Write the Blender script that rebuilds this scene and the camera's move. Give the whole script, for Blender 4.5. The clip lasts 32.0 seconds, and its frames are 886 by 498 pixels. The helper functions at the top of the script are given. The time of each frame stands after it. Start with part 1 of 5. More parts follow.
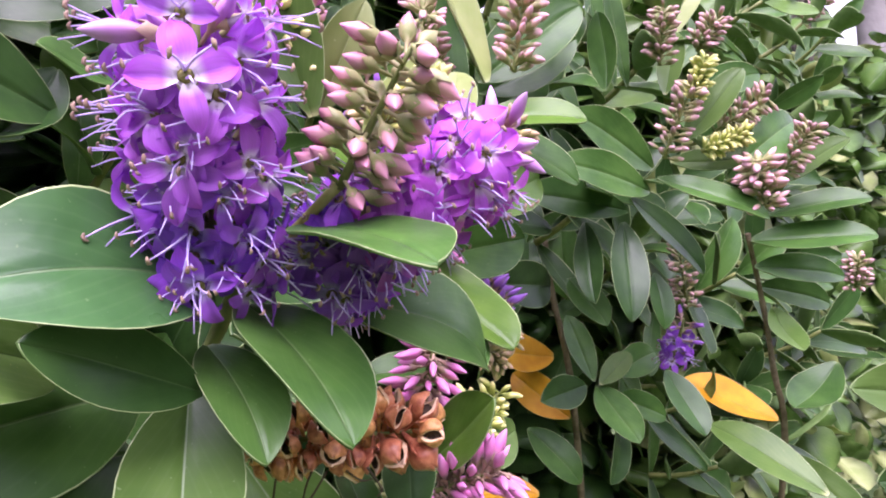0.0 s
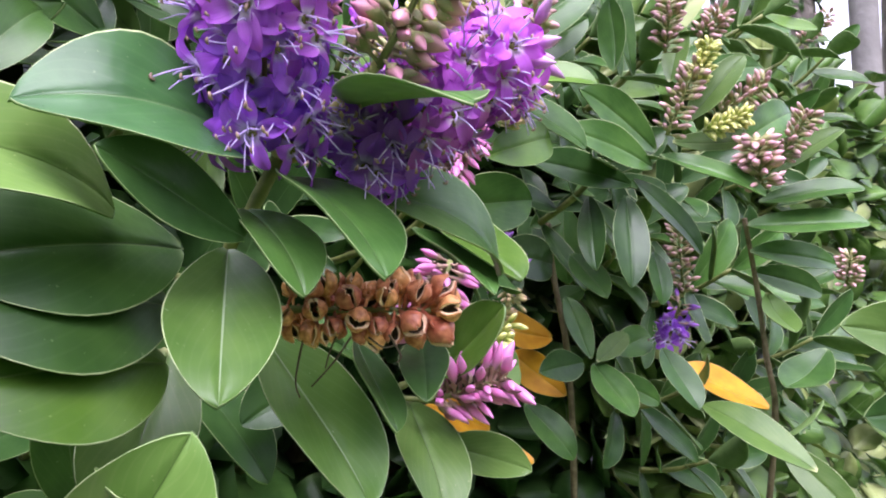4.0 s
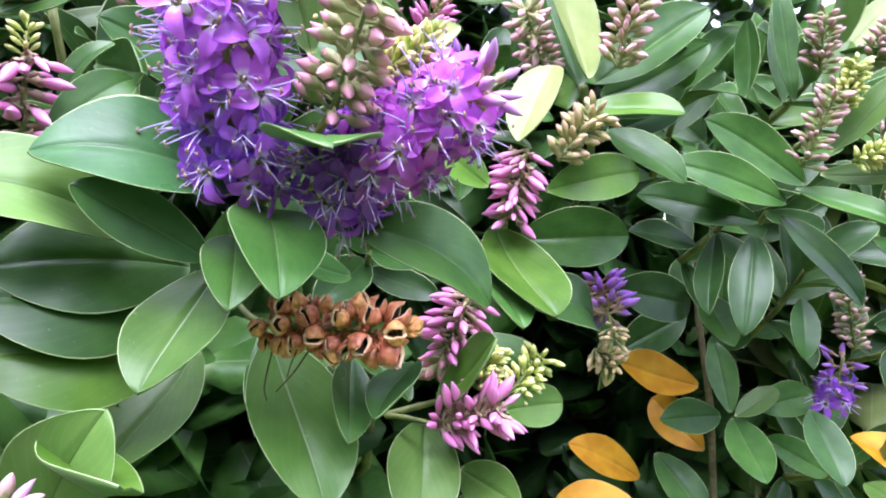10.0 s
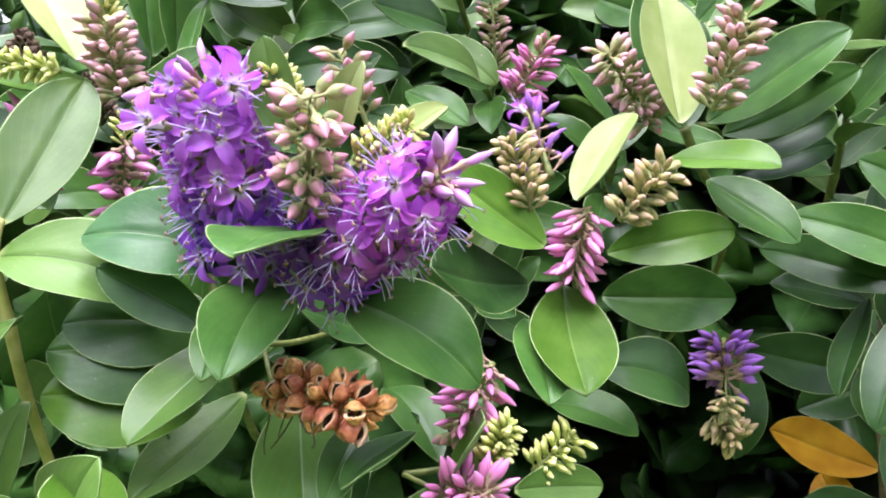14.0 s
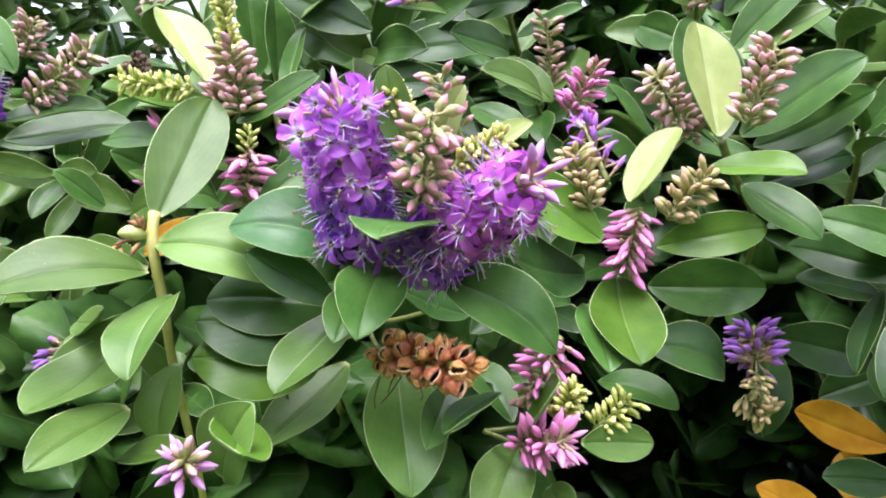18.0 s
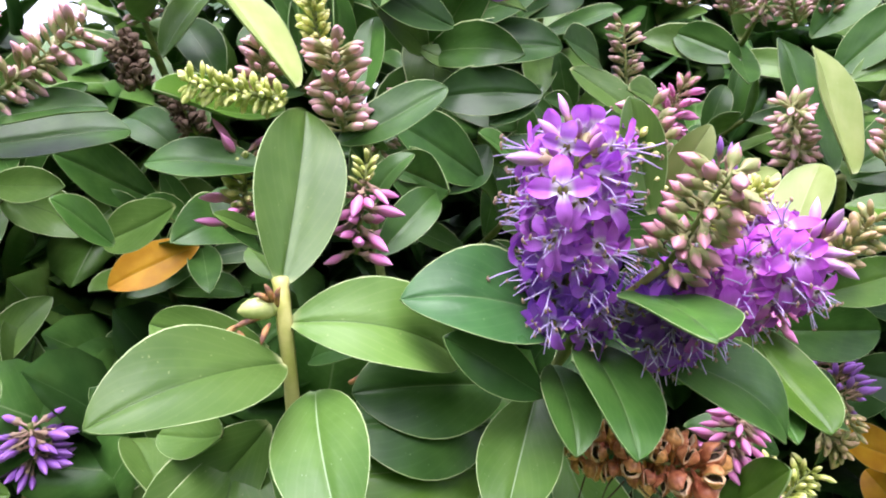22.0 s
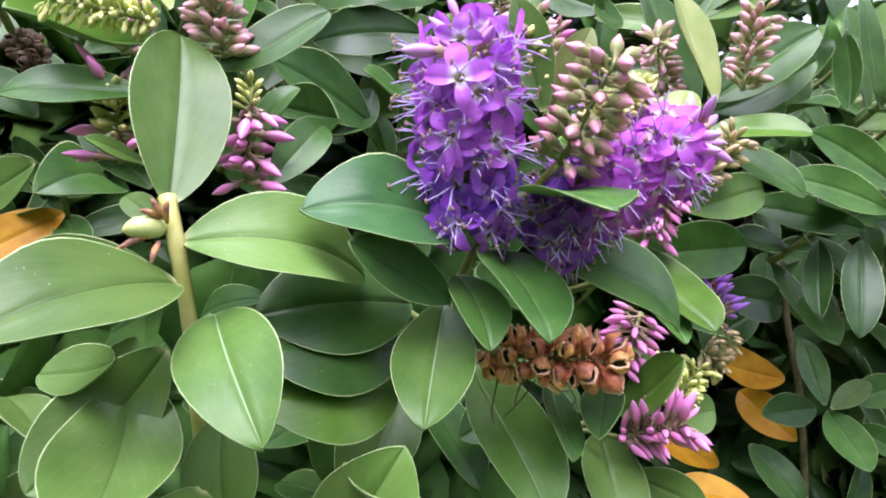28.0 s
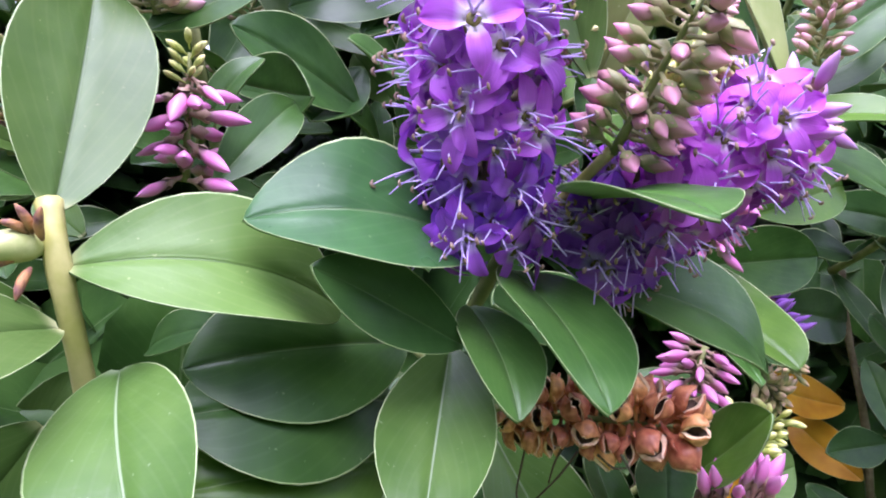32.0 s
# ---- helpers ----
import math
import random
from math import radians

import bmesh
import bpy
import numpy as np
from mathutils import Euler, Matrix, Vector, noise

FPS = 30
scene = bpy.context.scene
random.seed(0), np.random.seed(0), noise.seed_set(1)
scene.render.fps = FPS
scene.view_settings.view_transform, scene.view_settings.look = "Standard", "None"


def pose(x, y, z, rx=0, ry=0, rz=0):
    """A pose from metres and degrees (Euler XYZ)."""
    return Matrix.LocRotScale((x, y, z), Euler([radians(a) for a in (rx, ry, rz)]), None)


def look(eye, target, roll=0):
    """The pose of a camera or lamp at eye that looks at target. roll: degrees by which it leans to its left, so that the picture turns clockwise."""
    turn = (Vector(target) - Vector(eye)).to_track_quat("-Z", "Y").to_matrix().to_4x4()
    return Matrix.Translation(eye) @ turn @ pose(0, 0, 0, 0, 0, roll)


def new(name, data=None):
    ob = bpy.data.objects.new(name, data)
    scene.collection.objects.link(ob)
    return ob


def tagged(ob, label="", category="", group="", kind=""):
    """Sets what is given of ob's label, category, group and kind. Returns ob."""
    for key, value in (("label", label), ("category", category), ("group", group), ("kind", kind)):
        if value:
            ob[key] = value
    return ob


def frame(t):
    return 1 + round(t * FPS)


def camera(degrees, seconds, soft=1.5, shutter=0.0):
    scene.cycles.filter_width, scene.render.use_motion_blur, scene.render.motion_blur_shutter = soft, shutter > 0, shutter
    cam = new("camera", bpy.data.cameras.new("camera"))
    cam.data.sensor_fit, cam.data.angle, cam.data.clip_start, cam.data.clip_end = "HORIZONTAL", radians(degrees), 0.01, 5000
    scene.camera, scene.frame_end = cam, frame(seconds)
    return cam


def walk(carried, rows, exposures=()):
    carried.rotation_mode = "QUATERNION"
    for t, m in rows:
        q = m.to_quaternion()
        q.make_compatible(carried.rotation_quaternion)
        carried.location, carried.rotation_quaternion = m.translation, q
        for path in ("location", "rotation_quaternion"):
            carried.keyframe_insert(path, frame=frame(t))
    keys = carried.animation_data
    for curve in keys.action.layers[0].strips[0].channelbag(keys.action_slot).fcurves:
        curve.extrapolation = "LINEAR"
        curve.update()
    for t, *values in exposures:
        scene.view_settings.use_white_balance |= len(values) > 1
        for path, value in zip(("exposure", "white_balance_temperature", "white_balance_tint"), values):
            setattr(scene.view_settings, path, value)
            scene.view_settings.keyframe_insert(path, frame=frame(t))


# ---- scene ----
# camera and its path
cam = camera(65.0, 32.0, soft=2.0)
walk(cam, [
    (0.0, pose(0.0003, 0.0037, 1.1007, 83.38, 6.93, -1.42)),
    (0.5, pose(0.0072, -0.0060, 1.1057, 82.72, 8.20, -1.84)),
    (1.0, pose(0.0091, -0.0074, 1.1043, 82.53, 8.36, -2.10)),
    (1.5, pose(0.0069, -0.0076, 1.1003, 82.37, 8.72, -1.41)),
    (2.0, pose(0.0091, -0.0058, 1.0963, 82.76, 8.49, -1.85)),
    (2.5, pose(-0.0015, -0.0056, 1.0906, 84.01, 6.47, -1.47)),
    (3.0, pose(-0.0055, -0.0138, 1.0860, 84.89, 5.66, -0.90)),
    (3.5, pose(-0.0108, -0.0146, 1.0787, 85.60, 5.24, -1.03)),
    (5.5, pose(-0.0082, 0.0038, 1.0373, 91.93, 1.14, -3.30)),
    (6.0, pose(-0.0157, -0.0012, 1.0470, 94.78, 2.53, -3.11)),
    (6.5, pose(-0.0159, 0.0265, 1.0538, 89.89, 2.60, -3.48)),
    (7.0, pose(-0.0143, 0.0297, 1.0550, 89.76, 3.42, -3.97)),
    (7.5, pose(-0.0156, 0.0212, 1.0560, 89.85, 2.96, -3.73)),
    (8.0, pose(-0.0016, 0.0107, 1.0592, 89.82, 2.94, -3.22)),
    (8.5, pose(0.0092, -0.0134, 1.0520, 90.42, 1.31, -0.60)),
    (9.0, pose(0.0247, -0.0308, 1.0538, 91.07, 2.24, 2.72)),
    (9.5, pose(0.0431, -0.0335, 1.0651, 91.61, 1.67, 15.08)),
    (10.0, pose(0.0712, -0.0093, 1.0623, 90.06, 2.40, 20.37)),
    (10.5, pose(0.0974, 0.0259, 1.0609, 88.60, 0.76, 30.14)),
    (11.0, pose(0.1235, 0.0372, 1.0756, 88.67, 2.08, 36.52)),
    (11.5, pose(0.1430, 0.0465, 1.0837, 90.22, 2.27, 39.88)),
    (12.0, pose(0.1482, 0.0530, 1.0852, 90.40, 2.26, 39.86)),
    (12.5, pose(0.1537, 0.0512, 1.0824, 90.33, 2.44, 39.85)),
    (13.0, pose(0.1498, 0.0465, 1.0880, 89.23, 1.43, 43.96)),
    (13.5, pose(0.1430, 0.0337, 1.0885, 89.30, 0.71, 44.03)),
    (14.0, pose(0.1442, 0.0350, 1.0866, 89.79, 0.48, 43.09)),
    (14.5, pose(0.1416, 0.0291, 1.0940, 89.73, 0.41, 43.55)),
    (16.5, pose(0.1400, 0.0116, 1.1012, 89.40, -0.43, 44.07)),
    (17.0, pose(0.1582, 0.0045, 1.0876, 88.95, -0.70, 43.32)),
    (17.5, pose(0.1605, 0.0002, 1.0816, 89.85, 0.07, 43.50)),
    (18.0, pose(0.1571, -0.0150, 1.0792, 90.69, 0.03, 44.33)),
    (18.5, pose(0.1615, -0.0341, 1.0930, 91.04, 0.14, 45.27)),
    (19.0, pose(0.1582, -0.0462, 1.0997, 90.95, -0.67, 45.75)),
    (19.5, pose(0.1421, -0.0445, 1.1045, 90.56, -0.48, 45.52)),
    (20.0, pose(0.1100, -0.0519, 1.1060, 88.96, -0.51, 43.26)),
    (20.5, pose(0.0730, -0.0599, 1.0999, 88.96, -0.36, 40.21)),
    (21.0, pose(0.0440, -0.0478, 1.1000, 88.74, 0.26, 35.20)),
    (21.5, pose(0.0280, -0.0510, 1.1050, 89.25, -0.28, 32.53)),
    (22.0, pose(0.0233, -0.0469, 1.1102, 88.38, 0.12, 29.54)),
    (22.5, pose(0.0206, -0.0516, 1.1118, 88.21, 0.61, 29.37)),
    (23.0, pose(0.0070, -0.0463, 1.1020, 87.58, 0.45, 26.94)),
    (23.5, pose(-0.0131, -0.0325, 1.0990, 89.19, 1.37, 23.92)),
    (24.0, pose(-0.0220, -0.0280, 1.0993, 88.91, 2.69, 21.43)),
    (24.5, pose(-0.0243, -0.0288, 1.1049, 89.02, 2.41, 20.79)),
    (26.5, pose(-0.0123, -0.0343, 1.1039, 87.81, 2.97, 17.54)),
    (27.0, pose(0.0048, -0.0360, 1.0909, 88.17, 3.60, 17.91)),
    (27.5, pose(0.0121, -0.0435, 1.0922, 88.10, 3.63, 18.57)),
    (28.0, pose(0.0161, -0.0480, 1.0828, 88.45, 3.91, 19.60)),
    (28.5, pose(0.0252, -0.0431, 1.0756, 88.82, 4.86, 19.69)),
    (29.0, pose(0.0320, -0.0330, 1.0766, 89.44, 4.12, 19.40)),
    (29.5, pose(0.0305, -0.0178, 1.0764, 88.64, 5.01, 19.21)),
    (30.0, pose(0.0310, -0.0222, 1.0870, 88.75, 5.46, 19.75)),
    (30.5, pose(0.0238, -0.0175, 1.0867, 89.24, 4.89, 19.51)),
    (31.0, pose(0.0180, -0.0199, 1.0915, 89.47, 4.86, 20.09)),
    (31.5, pose(0.0086, -0.0095, 1.0883, 88.79, 4.50, 20.80)),
    (32.0, pose(-0.0029, 0.0062, 1.0861, 88.44, 4.10, 20.12)),
], exposures=[
    (0.0, 1.26, 5850, 48), (1.0, 1.26, 5950, 38), (3.0, 1.26, 5850, 36), (6.0, 1.46, 5500, 35), (8.0, 1.63, 5350, 41), (9.0, 1.62, 5350, 34), (12.0, 1.58, 5750, 22), (14.5, 1.37, 5850, 21), (17.0, 1.32, 5900, 22), (19.0, 1.41, 5950, 23), (21.0, 1.25, 5930, 23),
    (24.0, 1.16, 5900, 24), (28.0, 1.22, 5700, 30), (30.5, 1.21, 5700, 31), (32.0, 1.15, 5400, 41),
])

# world: bright overcast sky and one wide, weak sun
world = bpy.data.worlds.new("world")
scene.world = world
world.use_nodes = True
wn = world.node_tree
sky = wn.nodes.new("ShaderNodeTexSky")
sky.sky_type = "NISHITA"
sky.sun_disc = False
sky.sun_elevation, sky.sun_rotation = radians(72), radians(150)
sky.air_density, sky.dust_density, sky.ozone_density = 1.0, 6.0, 1.0
cloud = wn.nodes.new("ShaderNodeMix")
cloud.data_type = "RGBA"
cloud.inputs[0].default_value = 0.8
cloud.inputs[7].default_value = (7.4, 7.6, 7.9, 1)
wn.links.new(sky.outputs["Color"], cloud.inputs[6])
wn.links.new(cloud.outputs[2], wn.nodes["Background"].inputs["Color"])
wn.nodes["Background"].inputs["Strength"].default_value = 0.15
sun = new("sun", bpy.data.lights.new("sun", "SUN"))
sun.data.energy, sun.data.angle, sun.data.color = 3.6, radians(55), (1.0, 0.97, 0.92)
sun.matrix_world = look((0.35, -0.85, 4.5), (0, 0.2, 1.1))


# ---- materials ----
def material(name, rough=0.5, spec=0.5):
    m = bpy.data.materials.new(name)
    m.use_nodes = True
    bsdf = m.node_tree.nodes["Principled BSDF"]
    bsdf.inputs["Roughness"].default_value = rough
    bsdf.inputs["Specular IOR Level"].default_value = spec
    return m, m.node_tree, bsdf


def node(tree, kind, **values):
    n = tree.nodes.new(kind)
    for k, v in values.items():
        n.inputs[k.replace("_", " ")].default_value = v
    return n


def blend(tree, fac, a, b):
    n = tree.nodes.new("ShaderNodeMix")
    n.data_type = "RGBA"
    for socket, value in ((n.inputs[0], fac), (n.inputs[6], a), (n.inputs[7], b)):
        if isinstance(value, bpy.types.NodeSocket):
            tree.links.new(value, socket)
        else:
            socket.default_value = (*value, 1) if isinstance(value, tuple) else value
    return n.outputs[2]


def ramp(tree, value, a, b):
    n = tree.nodes.new("ShaderNodeMapRange")
    n.interpolation_type = "SMOOTHSTEP"
    tree.links.new(value, n.inputs["Value"])
    n.inputs["From Min"].default_value, n.inputs["From Max"].default_value = a, b
    return n.outputs["Result"]


def calc(tree, op, a, b=0.0):
    n = tree.nodes.new("ShaderNodeMath")
    n.operation = op
    for socket, value in ((n.inputs[0], a), (n.inputs[1], b)):
        if isinstance(value, bpy.types.NodeSocket):
            tree.links.new(value, socket)
        else:
            socket.default_value = value
    return n.outputs[0]


def grain(tree, scale, detail=3.0):
    n = node(tree, "ShaderNodeTexNoise", Scale=scale, Detail=detail)
    tree.links.new(tree.nodes.new("ShaderNodeTexCoord").outputs["Object"], n.inputs["Vector"])
    return n.outputs["Fac"]


def relief(tree, bsdf, height, strength, distance):
    n = node(tree, "ShaderNodeBump", Strength=strength, Distance=distance)
    tree.links.new(height, n.inputs["Height"])
    tree.links.new(n.outputs["Normal"], bsdf.inputs["Normal"])


def leaf_material(name, low, high, rib, rough, glow, rib_strength=0.45, crease=None, foot_strength=0.6):
    """Leaf skin: cells and blotches in two greens, a pale midrib groove, a paler foot."""
    m, tree, bsdf = material(name, rough, 0.30)
    uv = tree.nodes.new("ShaderNodeSeparateXYZ")
    tree.links.new(tree.nodes.new("ShaderNodeUVMap").outputs["UV"], uv.inputs[0])
    across = calc(tree, "ABSOLUTE", calc(tree, "SUBTRACT", uv.outputs[0], 0.5))
    along = uv.outputs[1]
    info = tree.nodes.new("ShaderNodeObjectInfo")
    col = blend(tree, ramp(tree, grain(tree, 55.0), 0.3, 0.7), low, high)
    vein = node(tree, "ShaderNodeTexWave", Scale=3.2, Distortion=5.0, Detail=3.0)
    lean = tree.nodes.new("ShaderNodeCombineXYZ")
    tree.links.new(calc(tree, "SUBTRACT", along, calc(tree, "MULTIPLY", across, 0.9)), lean.inputs[0])
    tree.links.new(calc(tree, "MULTIPLY", across, 0.3), lean.inputs[1])
    tree.links.new(lean.outputs[0], vein.inputs["Vector"])
    nerve = ramp(tree, vein.outputs["Fac"], 0.80, 1.0)
    col = blend(tree, calc(tree, "MULTIPLY", nerve, 0.025), col, rib)
    tone = calc(tree, "MULTIPLY_ADD", info.outputs["Random"], 0.5)
    tone.node.inputs[2].default_value = 0.75
    shade = tree.nodes.new("ShaderNodeMix")
    shade.data_type, shade.blend_type = "RGBA", "MULTIPLY"
    shade.inputs[0].default_value = 1.0
    tree.links.new(col, shade.inputs[6])
    gray = tree.nodes.new("ShaderNodeCombineColor")
    for i in range(3):
        tree.links.new(tone, gray.inputs[i])
    tree.links.new(gray.outputs[0], shade.inputs[7])
    col = shade.outputs[2]
    width = calc(tree, "MULTIPLY_ADD", along, -0.011)
    width.node.inputs[2].default_value = 0.016
    line = calc(tree, "SUBTRACT", 1.0, ramp(tree, calc(tree, "DIVIDE", across, width), 0.5, 1.3))
    col = blend(tree, calc(tree, "MULTIPLY", line, rib_strength), col, crease or rib)
    foot = calc(tree, "SUBTRACT", 1.0, ramp(tree, along, 0.0, 0.16))
    col = blend(tree, calc(tree, "MULTIPLY", foot, foot_strength), col, rib)
    specks = ramp(tree, grain(tree, 900.0, 1.0), 0.74, 0.8)
    col = blend(tree, calc(tree, "MULTIPLY", specks, 0.25), col, rib)
    tree.links.new(col, bsdf.inputs["Base Color"])
    tree.links.new(calc(tree, "MULTIPLY_ADD", grain(tree, 160.0), 0.18), bsdf.inputs["Roughness"])
    bsdf.inputs["Roughness"].links[0].from_node.inputs[2].default_value = rough - 0.09
    height = calc(tree, "ADD", calc(tree, "MULTIPLY", grain(tree, 260.0), 0.6), calc(tree, "MULTIPLY", grain(tree, 70.0), 1.6))
    height = calc(tree, "SUBTRACT", height, calc(tree, "MULTIPLY", line, 1.2))
    relief(tree, bsdf, height, 0.35, 0.0006)
    thin = node(tree, "ShaderNodeBsdfTranslucent")
    tree.links.new(col, thin.inputs["Color"])
    mix = tree.nodes.new("ShaderNodeMixShader")
    mix.inputs[0].default_value = glow
    out = tree.nodes["Material Output"]
    tree.links.new(bsdf.outputs[0], mix.inputs[1])
    tree.links.new(thin.outputs[0], mix.inputs[2])
    tree.links.new(mix.outputs[0], out.inputs["Surface"])
    return m


def plain_material(name, low, high, rough, scale=300.0, spec=0.4, bump=0.3, distance=0.0004, spread=0.0):
    m, tree, bsdf = material(name, rough, spec)
    col = blend(tree, ramp(tree, grain(tree, scale), 0.3, 0.7), low, high)
    if spread:
        info = tree.nodes.new("ShaderNodeObjectInfo")
        hsv = node(tree, "ShaderNodeHueSaturation")
        tree.links.new(col, hsv.inputs["Color"])
        v = calc(tree, "MULTIPLY_ADD", info.outputs["Random"], spread)
        v.node.inputs[2].default_value = 1 - spread / 2
        tree.links.new(v, hsv.inputs["Value"])
        h = calc(tree, "MULTIPLY_ADD", info.outputs["Random"], spread * 0.06)
        h.node.inputs[2].default_value = 0.5 - spread * 0.03
        tree.links.new(h, hsv.inputs["Hue"])
        col = hsv.outputs[0]
    tree.links.new(col, bsdf.inputs["Base Color"])
    relief(tree, bsdf, grain(tree, scale * 2.5), bump, distance)
    return m


def petal_material(name, throat, middle, edge, glow=0.25):
    """A petal pales towards its throat; fine streaks run outwards."""
    m, tree, bsdf = material(name, 0.55, 0.25)
    uv = tree.nodes.new("ShaderNodeSeparateXYZ")
    tree.links.new(tree.nodes.new("ShaderNodeUVMap").outputs["UV"], uv.inputs[0])
    col = blend(tree, ramp(tree, uv.outputs[1], 0.06, 0.30), throat, middle)
    col = blend(tree, ramp(tree, uv.outputs[1], 0.4, 1.0), col, edge)
    streak = node(tree, "ShaderNodeTexNoise", Scale=1.0, Detail=2.0)
    stretch = tree.nodes.new("ShaderNodeCombineXYZ")
    tree.links.new(calc(tree, "MULTIPLY", uv.outputs[0], 16.0), stretch.inputs[0])
    tree.links.new(calc(tree, "MULTIPLY", uv.outputs[1], 1.6), stretch.inputs[1])
    tree.links.new(stretch.outputs[0], streak.inputs["Vector"])
    info = tree.nodes.new("ShaderNodeObjectInfo")
    hsv = node(tree, "ShaderNodeHueSaturation")
    tree.links.new(col, hsv.inputs["Color"])
    v = calc(tree, "MULTIPLY_ADD", info.outputs["Random"], 0.5)
    v.node.inputs[2].default_value = 0.78
    v = calc(tree, "MULTIPLY", v, calc(tree, "SUBTRACT", 1.0, calc(tree, "MULTIPLY", streak.outputs["Fac"], 0.35)))
    tree.links.new(v, hsv.inputs["Value"])
    h = calc(tree, "MULTIPLY_ADD", info.outputs["Random"], 0.03)
    h.node.inputs[2].default_value = 0.485
    tree.links.new(h, hsv.inputs["Hue"])
    tree.links.new(hsv.outputs[0], bsdf.inputs["Base Color"])
    thin = node(tree, "ShaderNodeBsdfTranslucent")
    tree.links.new(hsv.outputs[0], thin.inputs["Color"])
    mix = tree.nodes.new("ShaderNodeMixShader")
    mix.inputs[0].default_value = glow
    tree.links.new(bsdf.outputs[0], mix.inputs[1])
    tree.links.new(thin.outputs[0], mix.inputs[2])
    tree.links.new(mix.outputs[0], tree.nodes["Material Output"].inputs["Surface"])
    relief(tree, bsdf, streak.outputs["Fac"], 0.5, 0.0004)
    return m


def bud_material(name, foot, middle, top):
    """A closed bud: colour changes from the calyx end to the tip."""
    m, tree, bsdf = material(name, 0.45, 0.4)
    uv = tree.nodes.new("ShaderNodeSeparateXYZ")
    tree.links.new(tree.nodes.new("ShaderNodeUVMap").outputs["UV"], uv.inputs[0])
    col = blend(tree, ramp(tree, uv.outputs[1], 0.1, 0.5), foot, middle)
    col = blend(tree, ramp(tree, uv.outputs[1], 0.5, 0.95), col, top)
    info = tree.nodes.new("ShaderNodeObjectInfo")
    hsv = node(tree, "ShaderNodeHueSaturation")
    tree.links.new(col, hsv.inputs["Color"])
    v = calc(tree, "MULTIPLY_ADD", info.outputs["Random"], 0.5)
    v.node.inputs[2].default_value = 0.75
    tree.links.new(v, hsv.inputs["Value"])
    tree.links.new(hsv.outputs[0], bsdf.inputs["Base Color"])
    relief(tree, bsdf, grain(tree, 900.0), 0.25, 0.0002)
    return m


LEAF = {
    "green": leaf_material("leaf_green", (0.037, 0.104, 0.017), (0.072, 0.168, 0.030), (0.30, 0.40, 0.18), 0.34, 0.18, 0.32),
    "fresh": leaf_material("leaf_fresh", (0.078, 0.160, 0.026), (0.116, 0.208, 0.042), (0.56, 0.58, 0.27), 0.36, 0.20, 0.50, (0.05, 0.10, 0.018), 0.95),
    "deep": leaf_material("leaf_deep", (0.027, 0.084, 0.022), (0.050, 0.132, 0.038), (0.28, 0.38, 0.18), 0.31, 0.15, 0.30),
    "light": leaf_material("leaf_light", (0.074, 0.166, 0.026), (0.118, 0.224, 0.042), (0.42, 0.52, 0.32), 0.34, 0.20, 0.5, None, 0.6),
    "bright": leaf_material("leaf_bright", (0.063, 0.148, 0.013), (0.103, 0.203, 0.024), (0.33, 0.45, 0.16), 0.32, 0.20, 0.25),
    "pale": leaf_material("leaf_pale", (0.28, 0.36, 0.10), (0.39, 0.45, 0.17), (0.56, 0.60, 0.34), 0.42, 0.26, 0.4),
    # the green lowered, so inner and low leaves carry shade in their colour
    "dark": leaf_material("leaf_dark_shaded", (0.021, 0.063, 0.012), (0.042, 0.103, 0.021), (0.12, 0.20, 0.07), 0.35, 0.14, 0.35),
    "yellow": leaf_material("leaf_yellow", (0.66, 0.30, 0.006), (0.86, 0.47, 0.012), (0.60, 0.45, 0.12), 0.5, 0.25, 0.4),
}
MARGIN = {
    "green": plain_material("leaf_margin", (0.20, 0.29, 0.10), (0.36, 0.43, 0.20), 0.5),
    "yellow": plain_material("leaf_margin_yellow", (0.55, 0.30, 0.05), (0.6, 0.4, 0.1), 0.5),
}
UNDER = {
    "green": plain_material("leaf_underside", (0.10, 0.19, 0.045), (0.15, 0.25, 0.07), 0.6, 120.0),
    "pale": plain_material("leaf_underside_pale", (0.32, 0.40, 0.13), (0.42, 0.48, 0.20), 0.55, 120.0),
    "yellow": plain_material("leaf_underside_yellow", (0.5, 0.28, 0.04), (0.6, 0.36, 0.06), 0.6, 120.0),
}
STEM_GREEN = plain_material("stem_green", (0.11, 0.14, 0.035), (0.20, 0.22, 0.06), 0.55, 200.0)
STEM_BROWN = plain_material("stem_brown", (0.11, 0.085, 0.045), (0.20, 0.16, 0.09), 0.8, 220.0, 0.2, 0.7, 0.001)
STEM_PALE = plain_material("stem_pale", (0.36, 0.36, 0.08), (0.52, 0.48, 0.17), 0.45, 160.0)
BUD_GREEN = plain_material("bud_green", (0.38, 0.44, 0.13), (0.52, 0.54, 0.22), 0.4, 260.0)
DRY_SCALE = plain_material("dry_scale", (0.16, 0.07, 0.07), (0.48, 0.24, 0.09), 0.6, 500.0, 0.3, 0.6, 0.0005)
EYE = plain_material("flower_eye", (0.10, 0.09, 0.02), (0.22, 0.19, 0.05), 0.6, 900.0)
PETAL = {
    "violet": petal_material("petal_violet", (0.94, 0.86, 0.94), (0.66, 0.22, 0.87), (0.57, 0.125, 0.80), 0.34),
    "blue": petal_material("petal_blue", (0.70, 0.58, 0.88), (0.48, 0.165, 0.84), (0.40, 0.10, 0.78), 0.34),
    "magenta": petal_material("petal_magenta", (0.95, 0.80, 0.92), (0.71, 0.18, 0.82), (0.61, 0.09, 0.75), 0.34),
}
